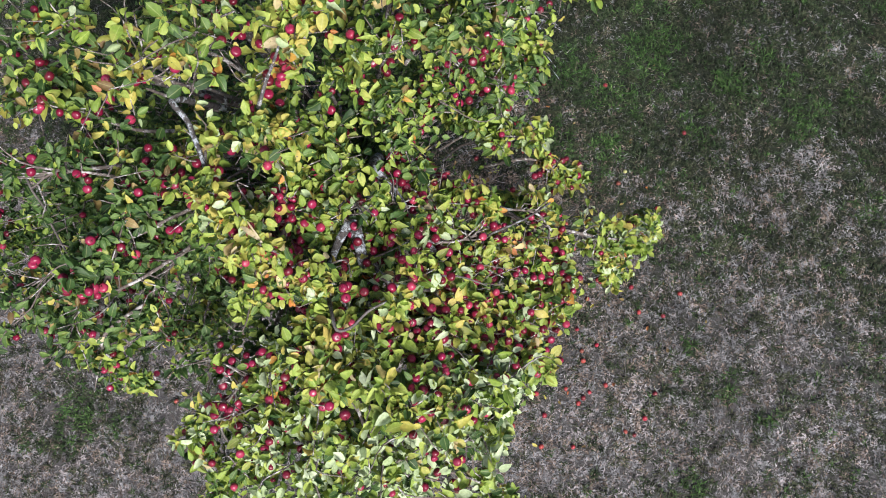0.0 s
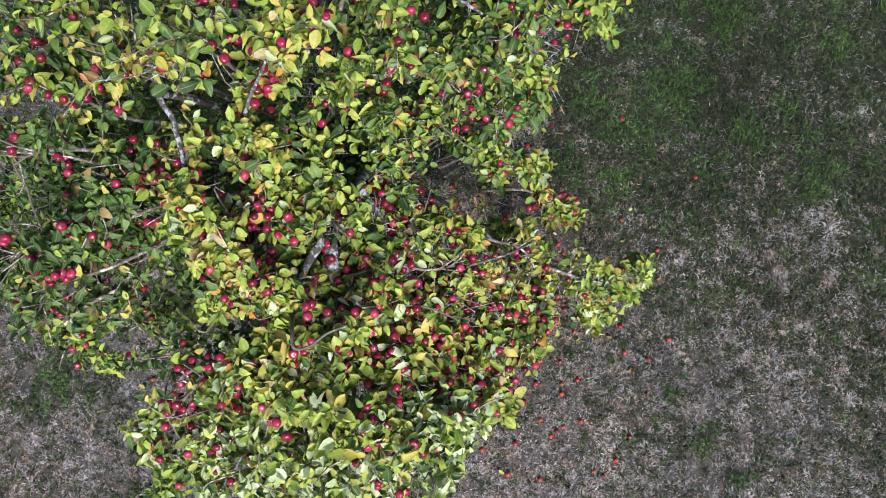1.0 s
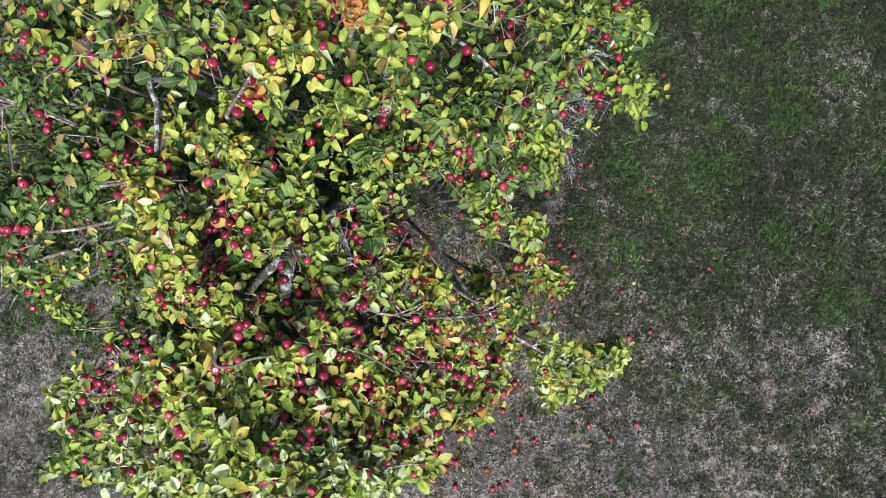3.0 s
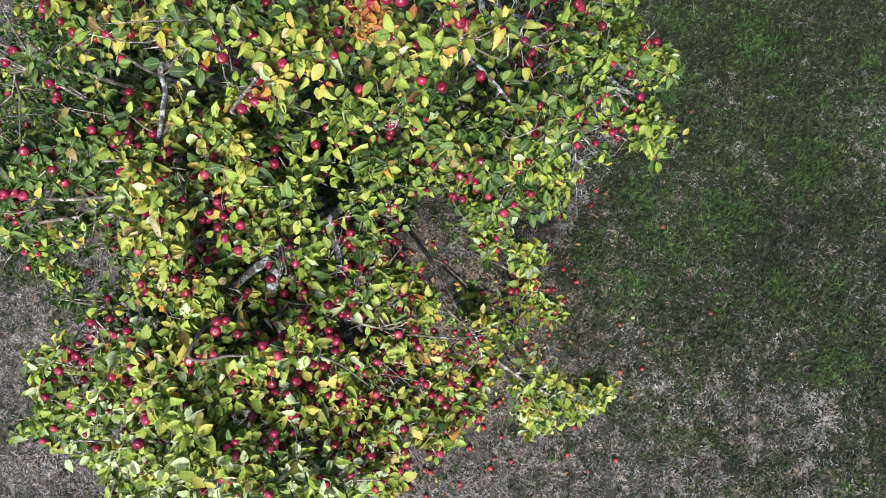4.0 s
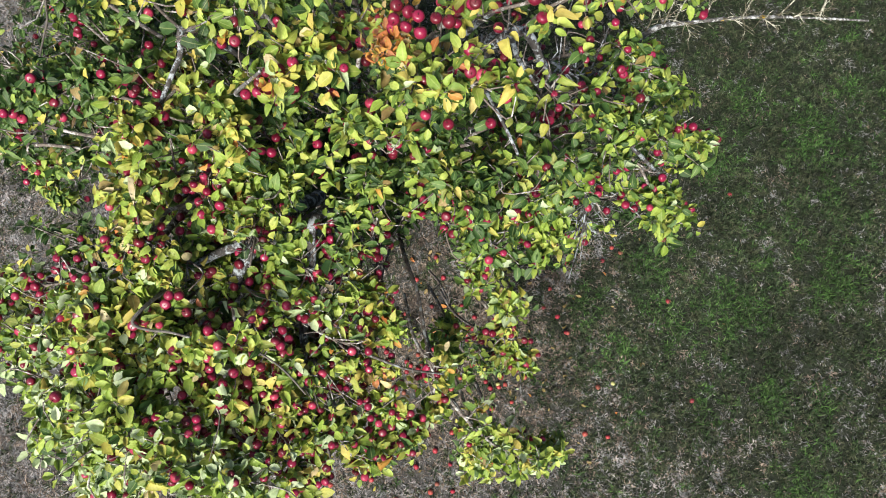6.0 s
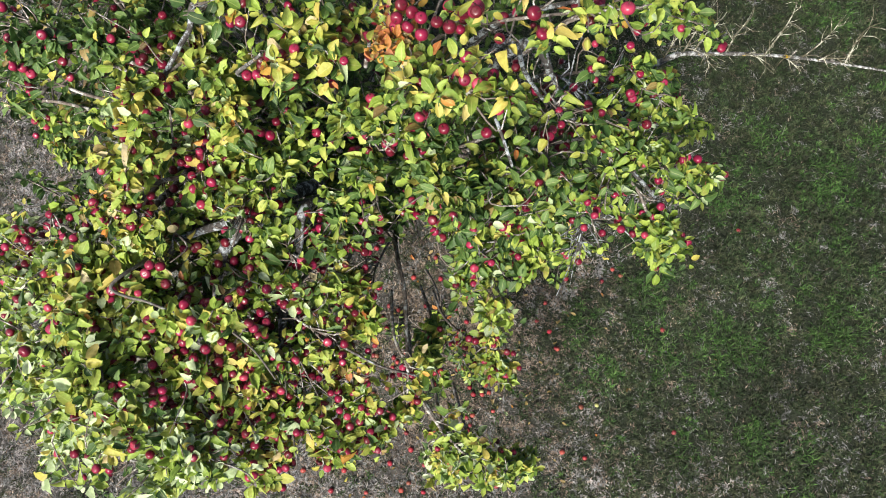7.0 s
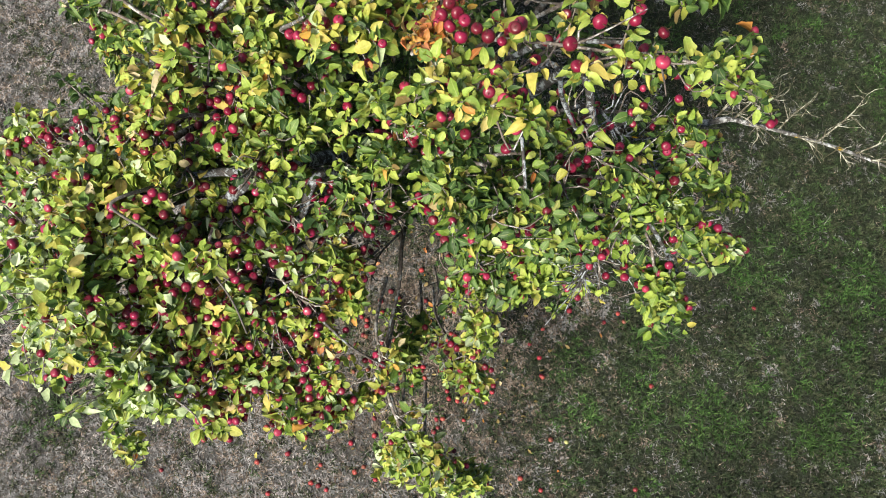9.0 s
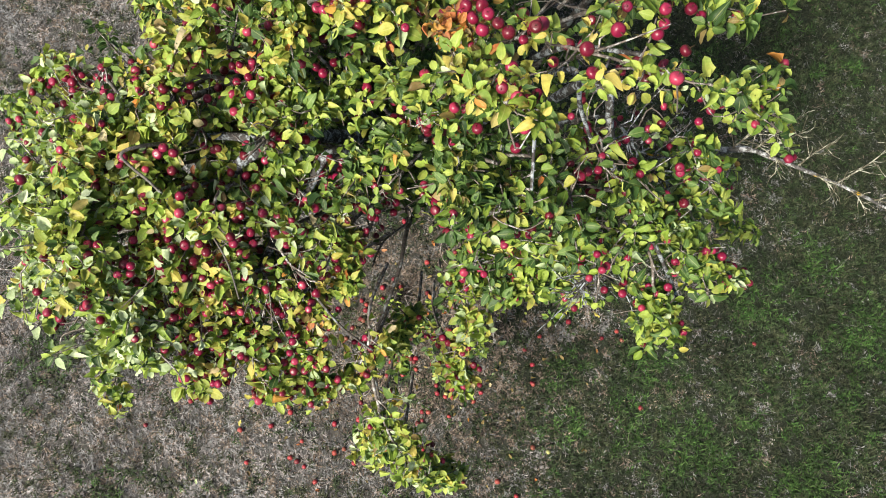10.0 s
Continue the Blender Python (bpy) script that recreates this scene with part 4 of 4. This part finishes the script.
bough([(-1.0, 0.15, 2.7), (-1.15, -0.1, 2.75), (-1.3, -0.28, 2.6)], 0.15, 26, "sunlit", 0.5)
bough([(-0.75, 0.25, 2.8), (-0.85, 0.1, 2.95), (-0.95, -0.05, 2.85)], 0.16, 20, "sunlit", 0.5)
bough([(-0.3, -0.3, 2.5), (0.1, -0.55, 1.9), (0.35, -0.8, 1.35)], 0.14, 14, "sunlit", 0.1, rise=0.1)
bough([(-0.75, -0.3, 2.7), (-0.7, -0.5, 2.65), (-0.62, -0.66, 2.5)], 0.18, 22, "glare", 0.3)
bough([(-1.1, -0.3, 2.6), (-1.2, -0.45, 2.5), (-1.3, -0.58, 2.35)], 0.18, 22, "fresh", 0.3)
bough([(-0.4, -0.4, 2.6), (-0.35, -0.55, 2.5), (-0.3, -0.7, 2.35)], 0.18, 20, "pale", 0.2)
# right upper side
bough([(-0.1, 2.3, 2.85), (0.1, 2.35, 2.85), (0.3, 2.3, 2.65)], 0.2, 24, "mixed", 0.45, bare=0.1)
bough([(0.1, 2.4, 2.7), (0.35, 2.55, 2.65), (0.5, 2.75, 2.4)], 0.18, 26, "fresh", 0.55)
bough([(0.3, 2.4, 2.55), (0.55, 2.4, 2.4), (0.72, 2.42, 2.15)], 0.16, 26, "fresh", 0.5)
bough([(0.0, 2.0, 2.7), (0.2, 1.9, 2.75), (0.35, 1.75, 2.6)], 0.16, 22, "fresh", 0.35)
bough([(-0.25, 2.5, 2.7), (0.0, 2.7, 2.7), (0.15, 2.85, 2.45)], 0.2, 22, "mixed", 0.5)
bough([(-0.45, 2.6, 2.8), (-0.25, 2.85, 2.95), (-0.15, 3.05, 2.8)], 0.24, 22, "mixed", 0.5)
bough([(0.35, 2.75, 2.25), (0.48, 2.88, 2.15), (0.57, 2.98, 2.08)], 0.07, 8, "glare", 0.3, whole=True)
bough([(0.1, 3.0, 1.9), (0.2, 3.15, 1.75), (0.26, 3.27, 1.65)], 0.10, 8, "fresh", 0.0, whole=True)
# grey dead spray
bough([(0.15, 2.25, 2.3), (0.3, 2.2, 2.2), (0.42, 2.1, 2.05)], 0.26, 34, "mixed", 0.0, bare=1.0, mat=BARK_LICHEN)
bough([(-0.3, 2.35, 2.8), (-0.1, 2.45, 2.75), (0.05, 2.6, 2.6)], 0.3, 30, "mixed", 0.0, bare=1.0, mat=BARK_LICHEN)
bough([(-0.3, 0.75, 2.6), (-0.05, 0.55, 2.6), (0.2, 0.45, 2.45)], 0.3, 22, "mixed", 0.0, bare=1.0)
bough([(-0.45, 1.5, 2.6), (-0.35, 1.35, 2.65), (-0.28, 1.2, 2.6)], 0.16, 8, "mixed", 0.0, bare=1.0)
# leaves low beside the upper right limbs
bough([(-0.4, 2.2, 2.6), (-0.2, 2.25, 2.9), (-0.05, 2.2, 3.0)], 0.2, 22, "fresh", 0.4)
bough([(-0.3, 2.0, 2.5), (-0.15, 2.1, 2.75), (0.0, 2.15, 2.8)], 0.2, 20, "green", 0.3)
bough([(-0.5, 2.3, 2.0), (-0.3, 2.4, 2.3), (-0.05, 2.45, 2.4)], 0.28, 26, "deep_shade", 0.1)
bough([(-0.5, 2.6, 1.8), (-0.3, 2.7, 2.0), (-0.1, 2.75, 2.1)], 0.26, 22, "deep_shade", 0.1)
bough([(-0.45, 1.25, 1.1), (-0.28, 1.1, 1.5), (-0.12, 1.0, 1.6)], 0.16, 10, "fresh", 0.3, bare=0.2)
bough([(-0.35, 1.0, 1.2), (-0.2, 0.85, 1.6), (-0.05, 0.8, 1.7)], 0.16, 10, "yellow", 0.6, bare=0.2)
# low shoots near the trunk
bough([(-0.4, 1.7, 1.0), (0.05, 1.75, 1.6), (0.25, 1.6, 1.85)], 0.22, 22, "green", 0.1)
bough([(-0.3, 1.9, 1.0), (0.15, 2.05, 1.4), (0.4, 2.15, 1.35)], 0.2, 22, "green", 0.1)
bough([(0.0, 1.75, 1.2), (0.35, 1.65, 1.5), (0.52, 1.62, 1.5)], 0.12, 14, "sunlit", 0.1)
bough([(-0.1, 1.4, 0.7), (0.2, 1.3, 1.0), (0.45, 1.25, 1.05)], 0.2, 14, "mixed", 0.15, bare=0.3)
bough([(-0.5, 2.0, 1.6), (-0.2, 2.2, 2.1), (0.1, 2.2, 2.1)], 0.25, 24, "deep_shade", 0.04)
bough([(-0.6, 1.5, 1.6), (-0.5, 1.3, 2.0), (-0.3, 1.3, 2.1)], 0.25, 20, "deep_shade", 0.04)
bough([(-0.9, 1.2, 1.6), (-1.1, 0.9, 2.0), (-1.2, 0.7, 2.1)], 0.25, 20, "deep_shade", 0.04)
# inner shoots, with crown shade put into a darker leaf mix
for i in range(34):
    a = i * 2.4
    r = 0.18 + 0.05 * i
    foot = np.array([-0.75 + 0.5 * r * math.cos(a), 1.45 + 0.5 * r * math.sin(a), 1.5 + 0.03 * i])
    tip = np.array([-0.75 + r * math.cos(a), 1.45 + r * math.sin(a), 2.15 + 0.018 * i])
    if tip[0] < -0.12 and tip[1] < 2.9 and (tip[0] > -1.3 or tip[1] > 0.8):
        bough([foot, (foot + tip) / 2 + (0, 0, 0.1), tip], 0.3, 17, "deep_shade", 0.04)
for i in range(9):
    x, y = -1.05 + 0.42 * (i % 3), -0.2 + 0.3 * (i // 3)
    bough([(x - 0.1, y + 0.25, 1.75), (x, y + 0.1, 2.1), (x + 0.1, y - 0.05, 2.2)], 0.28, 22, "deep_shade", 0.04)
for i in range(26):  # low shoots round the trunk, shade painted in as dark green leaves
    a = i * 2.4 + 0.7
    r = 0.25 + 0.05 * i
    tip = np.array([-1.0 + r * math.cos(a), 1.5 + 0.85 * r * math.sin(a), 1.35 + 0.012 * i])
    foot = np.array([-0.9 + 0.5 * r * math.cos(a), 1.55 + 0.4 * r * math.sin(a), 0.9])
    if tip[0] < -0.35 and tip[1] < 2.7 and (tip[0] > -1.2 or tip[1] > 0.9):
        bough([foot, (foot + tip) / 2 + (0, 0, 0.1), tip], 0.36, 18, "deep_shade", 0.02)
# suckers and weeds under the hole in the crown
for x, y, z in ((0.15, 1.15, 0.35), (0.35, 1.0, 0.45), (0.0, 0.95, 0.3), (0.45, 1.55, 0.5), (0.25, 1.75, 0.5), (-0.2, 1.75, 0.5), (0.6, 1.25, 0.3)):
    bough([(x - 0.08, y + 0.05, 0.02), (x - 0.03, y, z * 0.6), (x, y, z)], 0.17, 9, "mixed", 0.0, 0.8)
# left lobe: olive leaves, with the lobe's shade put into duller mixes
bough([(-1.6, 1.2, 3.0), (-1.8, 1.2, 3.35), (-2.0, 1.2, 3.3)], 0.26, 16, "mixed", 0.5)
bough([(-1.5, 0.95, 3.0), (-1.75, 0.9, 3.3), (-1.95, 0.85, 3.2)], 0.24, 11, "deep_shade", 0.3)
bough([(-1.4, 1.0, 3.0), (-1.45, 0.85, 3.2), (-1.55, 0.68, 3.15)], 0.2, 22, "dull", 0.45)
bough([(-1.5, 0.75, 2.9), (-1.65, 0.55, 3.15), (-1.75, 0.42, 3.0)], 0.2, 18, "dull", 0.5)
bough([(-1.6, 0.5, 2.8), (-1.85, 0.35, 2.85), (-2.05, 0.2, 2.55)], 0.22, 18, "dull", 0.5)
bough([(-1.9, 0.6, 2.8), (-2.15, 0.45, 2.8), (-2.35, 0.3, 2.5)], 0.24, 16, "dull", 0.45)
bough([(-1.9, 0.25, 2.5), (-2.0, 0.1, 2.1), (-2.02, -0.01, 1.6)], 0.15, 22, "mixed", 0.4, rise=0.1)
bough([(-2.1, 1.0, 2.9), (-2.4, 0.9, 3.0), (-2.6, 0.7, 2.8)], 0.28, 14, "deep_shade", 0.3)
bough([(-2.0, 1.5, 3.1), (-2.3, 1.5, 3.3), (-2.5, 1.4, 3.1)], 0.3, 15, "dull", 0.4)
bough([(-1.3, 1.2, 2.3), (-1.6, 0.9, 2.4), (-1.8, 0.75, 2.2)], 0.28, 24, "deep_shade", 0.04)
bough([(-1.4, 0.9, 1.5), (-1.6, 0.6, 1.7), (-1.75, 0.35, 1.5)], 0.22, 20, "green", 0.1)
bough([(-1.7, 1.2, 2.2), (-2.1, 1.0, 2.4), (-2.4, 0.8, 2.2)], 0.3, 26, "deep_shade", 0.04)

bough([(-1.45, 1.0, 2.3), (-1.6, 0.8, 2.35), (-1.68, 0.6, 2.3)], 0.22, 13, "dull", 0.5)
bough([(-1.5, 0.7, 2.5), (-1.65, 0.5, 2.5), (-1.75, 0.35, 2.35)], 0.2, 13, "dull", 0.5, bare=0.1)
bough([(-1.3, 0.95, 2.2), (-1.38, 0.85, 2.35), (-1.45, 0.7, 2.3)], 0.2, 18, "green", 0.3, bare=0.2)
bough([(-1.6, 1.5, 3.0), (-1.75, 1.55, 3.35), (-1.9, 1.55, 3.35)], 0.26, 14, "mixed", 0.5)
bough([(-1.7, 1.0, 2.5), (-2.0, 0.95, 2.65), (-2.2, 0.9, 2.6)], 0.28, 24, "deep_shade", 0.04)
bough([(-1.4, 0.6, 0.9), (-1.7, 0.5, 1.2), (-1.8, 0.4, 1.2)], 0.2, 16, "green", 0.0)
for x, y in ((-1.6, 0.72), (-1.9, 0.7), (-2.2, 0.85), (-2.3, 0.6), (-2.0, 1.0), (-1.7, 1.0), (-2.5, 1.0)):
    bough([(x + 0.3, y + 0.3, 1.4), (x + 0.1, y + 0.1, 1.85), (x, y, 1.95)], 0.3, 28, "deep_shade", 0.05)
# sprigs that hang into the hole in the crown
bough([(0.0, 1.6, 1.8), (0.2, 1.52, 2.0), (0.42, 1.5, 2.03)], 0.14, 17, "sunlit", 0.1, rise=0.1, whole=True)
bough([(0.4, 1.42, 1.85), (0.55, 1.36, 1.7), (0.64, 1.32, 1.6)], 0.08, 8, "yellow", 1.6, whole=True)
bough([(0.18, 1.22, 1.6), (0.33, 1.12, 1.85), (0.46, 1.05, 1.9)], 0.15, 11, "fresh", 0.15, whole=True)
bough([(-0.2, 1.02, 2.45), (-0.03, 0.99, 2.58), (0.12, 0.97, 2.54)], 0.09, 7, "yellow", 0.4, whole=True)
bough([(-0.2, 1.7, 1.8), (-0.02, 1.63, 2.05), (0.08, 1.58, 2.1)], 0.13, 10, "fresh", 0.2, whole=True)
bough([(0.0, 2.1, 1.6), (0.2, 2.12, 1.85), (0.38, 2.12, 1.9)], 0.17, 18, "fresh", 0.05, whole=True)
# leaves round the bent shoot, sunlight put into brighter leaf mixes
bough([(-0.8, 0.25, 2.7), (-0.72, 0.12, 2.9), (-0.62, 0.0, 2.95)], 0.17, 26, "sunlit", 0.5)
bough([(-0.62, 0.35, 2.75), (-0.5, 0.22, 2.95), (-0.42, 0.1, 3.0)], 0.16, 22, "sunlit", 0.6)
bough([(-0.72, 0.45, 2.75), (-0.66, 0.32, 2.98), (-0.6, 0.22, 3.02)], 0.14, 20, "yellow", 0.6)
# dense leaves under the left lobe, dimness put into their leaf shares
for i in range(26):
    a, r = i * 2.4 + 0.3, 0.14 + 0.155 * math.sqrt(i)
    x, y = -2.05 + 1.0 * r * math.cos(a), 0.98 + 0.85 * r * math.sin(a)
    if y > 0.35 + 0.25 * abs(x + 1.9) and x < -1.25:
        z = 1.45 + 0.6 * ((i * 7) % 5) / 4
        bough([(x + 0.25, y + 0.2, z - 0.35), (x + 0.1, y + 0.08, z - 0.05), (x, y, z)], 0.28, 26, ("dull", "deep_shade", "green")[i % 3], 0.25)
# inner right, sparse and low
bough([(-0.5, 1.6, 2.3), (-0.3, 1.55, 2.5), (-0.1, 1.55, 2.5)], 0.2, 20, "green", 0.5, bare=0.2)
bough([(-0.2, 1.75, 2.1), (0.05, 1.72, 2.35), (0.2, 1.75, 2.3)], 0.2, 20, "green", 0.5, bare=0.1)
bough([(-0.45, 1.35, 2.2), (-0.3, 1.2, 2.4), (-0.15, 1.1, 2.4)], 0.16, 14, "mixed", 0.6, bare=0.3)
bough([(0.2, 1.3, 1.2), (0.5, 1.35, 1.6), (0.7, 1.38, 1.6)], 0.12, 10, "yellow", 0.8)
# twigs of the dead branch: how far along it, which way, how long
dead_line = spline(DEAD, 12)
for at, way, far in ((0.10, (-0.25, 0.9, 0.35), 0.42), (0.22, (-0.35, 0.9, 0.3), 0.5), (0.30, (-0.2, 1.0, 0.35), 0.36), (0.36, (0.9, 0.25, -0.3), 0.13), (0.45, (-0.35, 0.9, 0.3), 0.4),
                     (0.52, (0.8, 0.5, -0.2), 0.2), (0.6, (-0.4, 0.9, 0.35), 0.45), (0.66, (0.9, 0.4, -0.3), 0.24), (0.74, (-0.5, 0.8, 0.3), 0.35), (0.80, (0.9, 0.3, -0.1), 0.25), (0.88, (-0.3, 0.9, 0.3), 0.3)):
    a = dead_line[int(at * (len(dead_line) - 1))] - ROOT
    d = unit(np.array(way) + rng.normal(0, 0.22, 3))
    far *= rng.uniform(0.45, 0.85)
    b = a + d * far
    main = spline([a, a + d * far * 0.5 + rng.normal(0, 0.015, 3) + (0, 0, 0.02), b], 5)
    lines = [(main, np.linspace(0.0055, 0.0016, len(main)))]
    for _ in range(int(10 + far * 22)):
        p = main[int(rng.integers(1, len(main)))]
        q = p + unit(d * 0.5 + rng.normal(0, 0.8, 3)) * rng.uniform(0.03, 0.14)
        lines.append((np.array([p, (p + q) / 2 + rng.normal(0, 0.008, 3), q]), np.array([0.0026, 0.002, 0.0011])))
    v, f = tubes(lines, 5)
    part("dead_twig", flat_mesh("dead_twig", v, f, [TWIG_LICHEN]), dead)

# single leaves of the top, each a piece of its own
leaf_meshes = {}
for owner, p, fr, shape, kind in single_leaves:
    key = (shape, kind)
    if key not in leaf_meshes:
        pts, uv, fq, ft = SHAPES[shape]
        leaf_meshes[key] = flat_mesh("leaf", pts, [fq, ft], [LEAF_ONE[kind]], uvs=uv)
    ob = part("leaf", leaf_meshes[key], owner)
    m = Matrix(fr.tolist()).to_4x4()
    m.translation = Vector(p)
    ob.matrix_local = m

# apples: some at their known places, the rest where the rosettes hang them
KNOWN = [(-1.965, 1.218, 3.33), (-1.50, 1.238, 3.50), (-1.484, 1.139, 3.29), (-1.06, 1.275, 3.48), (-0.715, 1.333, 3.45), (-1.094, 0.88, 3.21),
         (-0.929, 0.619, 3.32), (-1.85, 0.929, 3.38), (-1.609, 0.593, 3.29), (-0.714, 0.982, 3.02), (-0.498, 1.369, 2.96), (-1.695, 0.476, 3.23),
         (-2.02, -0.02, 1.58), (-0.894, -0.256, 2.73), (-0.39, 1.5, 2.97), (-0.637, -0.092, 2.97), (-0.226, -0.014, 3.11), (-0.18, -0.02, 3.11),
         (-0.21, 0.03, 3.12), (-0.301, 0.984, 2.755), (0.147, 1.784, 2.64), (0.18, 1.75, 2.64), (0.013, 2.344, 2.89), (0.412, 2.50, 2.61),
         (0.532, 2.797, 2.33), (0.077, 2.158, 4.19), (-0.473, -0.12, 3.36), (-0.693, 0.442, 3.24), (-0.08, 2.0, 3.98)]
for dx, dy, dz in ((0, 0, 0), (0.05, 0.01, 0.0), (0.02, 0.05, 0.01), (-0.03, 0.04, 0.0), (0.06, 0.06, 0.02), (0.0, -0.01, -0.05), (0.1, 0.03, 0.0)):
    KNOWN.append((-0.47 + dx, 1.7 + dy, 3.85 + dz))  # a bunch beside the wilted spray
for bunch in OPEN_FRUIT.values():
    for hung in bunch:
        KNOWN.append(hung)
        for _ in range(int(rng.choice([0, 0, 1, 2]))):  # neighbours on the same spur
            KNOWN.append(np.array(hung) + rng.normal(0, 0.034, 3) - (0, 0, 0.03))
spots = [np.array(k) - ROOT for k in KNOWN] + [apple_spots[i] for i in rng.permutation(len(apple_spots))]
clear = []
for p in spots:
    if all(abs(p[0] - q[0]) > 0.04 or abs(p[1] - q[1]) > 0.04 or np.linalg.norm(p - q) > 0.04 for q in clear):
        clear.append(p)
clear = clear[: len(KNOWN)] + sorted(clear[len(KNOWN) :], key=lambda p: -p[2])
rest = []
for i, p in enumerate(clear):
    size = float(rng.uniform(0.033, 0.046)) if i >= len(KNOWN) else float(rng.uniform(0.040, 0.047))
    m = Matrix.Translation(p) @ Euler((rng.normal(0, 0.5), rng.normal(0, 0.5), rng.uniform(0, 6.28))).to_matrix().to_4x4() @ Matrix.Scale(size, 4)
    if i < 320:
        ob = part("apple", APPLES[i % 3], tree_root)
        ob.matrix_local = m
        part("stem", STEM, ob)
    else:
        rest.append(m)
small = apple_mesh(APPLE, 0.9, 0.03, 7, 10)
src = np.array([v.co[:] for v in small.vertices])
face = np.array([q.vertices[:] for q in small.polygons])
vs = np.concatenate([src @ np.array(m.to_3x3()).T + np.array(m.translation) for m in rest])
fs = np.concatenate([face + k * len(src) for k in range(len(rest))])
part("lower_fruit", flat_mesh("lower_fruit", vs, [fs], [APPLE_JOINED]), tree_root, kind="stuff")

# ---- on the ground ----
build_ground()
fallen = [apple_mesh(m, s, 0.04) for m, s in ((APPLE_FALLEN, 0.88), (APPLE_FALLEN, 0.95), (APPLE_PALE, 0.9))]
FALLEN = [(1.13, 0.05), (1.63, 0.63), (-2.47, -0.12), (0.59, -0.45), (0.73, 0.3), (1.48, 1.45), (0.66, 2.71), (0.58, 2.69), (0.54, 1.93), (0.78, 1.5),
          (0.67, 1.96), (1.36, 1.9), (0.36, -0.29), (1.21, 2.7), (1.43, 0.66), (0.95, 0.25), (0.9, -0.1), (0.62, -0.2), (0.85, -0.45), (1.35, -0.35)]
for _ in range(150):
    r = abs(rng.normal(0, 1.0))
    a = rng.uniform(0, 6.28)
    FALLEN.append((0.35 + 0.75 * r * math.cos(a), 0.95 + 0.95 * r * math.sin(a)))
for i, (x, y) in enumerate(FALLEN):
    size = rng.uniform(0.036, 0.048)
    pick = 2 if i in (11, 31, 52) else i % 2
    ob = new("fallen_apple", fallen[pick])
    ob.matrix_world = Matrix.Translation((x, y, ground_height(x, y) + size * 0.40)) @ Euler((rng.uniform(0.6, 2.4), rng.uniform(-0.6, 0.6), rng.uniform(0, 6.28))).to_matrix().to_4x4() @ Matrix.Scale(size, 4)
    tagged(ob, "pale yellow-green apple fallen in the grass" if pick == 2 else "red apple fallen in the dry grass", "apple", "fallen apples")


def build_litter():
    """Fallen leaves under the crown."""
    n = 190
    x, y = rng.normal(0.25, 0.7, n), rng.normal(1.1, 0.8, n)
    pos = np.array([(a, b, ground_height(a, b) + rng.uniform(0.015, 0.035)) for a, b in zip(x, y)])
    az = rng.uniform(0, 6.28, n)
    axis = unit(np.stack([np.cos(az), np.sin(az), rng.normal(0, 0.25, n)], -1))
    up = unit(np.array([0, 0, 1.0]) + rng.normal(0, 0.3, (n, 3)))
    length = rng.uniform(0.025, 0.05, n)
    frames = leaf_frames(pos, axis, up, length, length * rng.uniform(0.4, 0.6, n))
    kind = rng.choice(6, n, p=(0.0, 0.03, 0.12, 0.10, 0.05, 0.70))
    me = foliage_mesh("fallen_leaves", pos, frames, rng.integers(0, len(SHAPES), n), kind, [LEAF[k] for k in LEAF_KINDS])
    tagged(new("fallen_leaves", me), "scattered brown and yellow fallen leaves on turf", "leaves", kind="stuff")


build_litter()
build_grass()
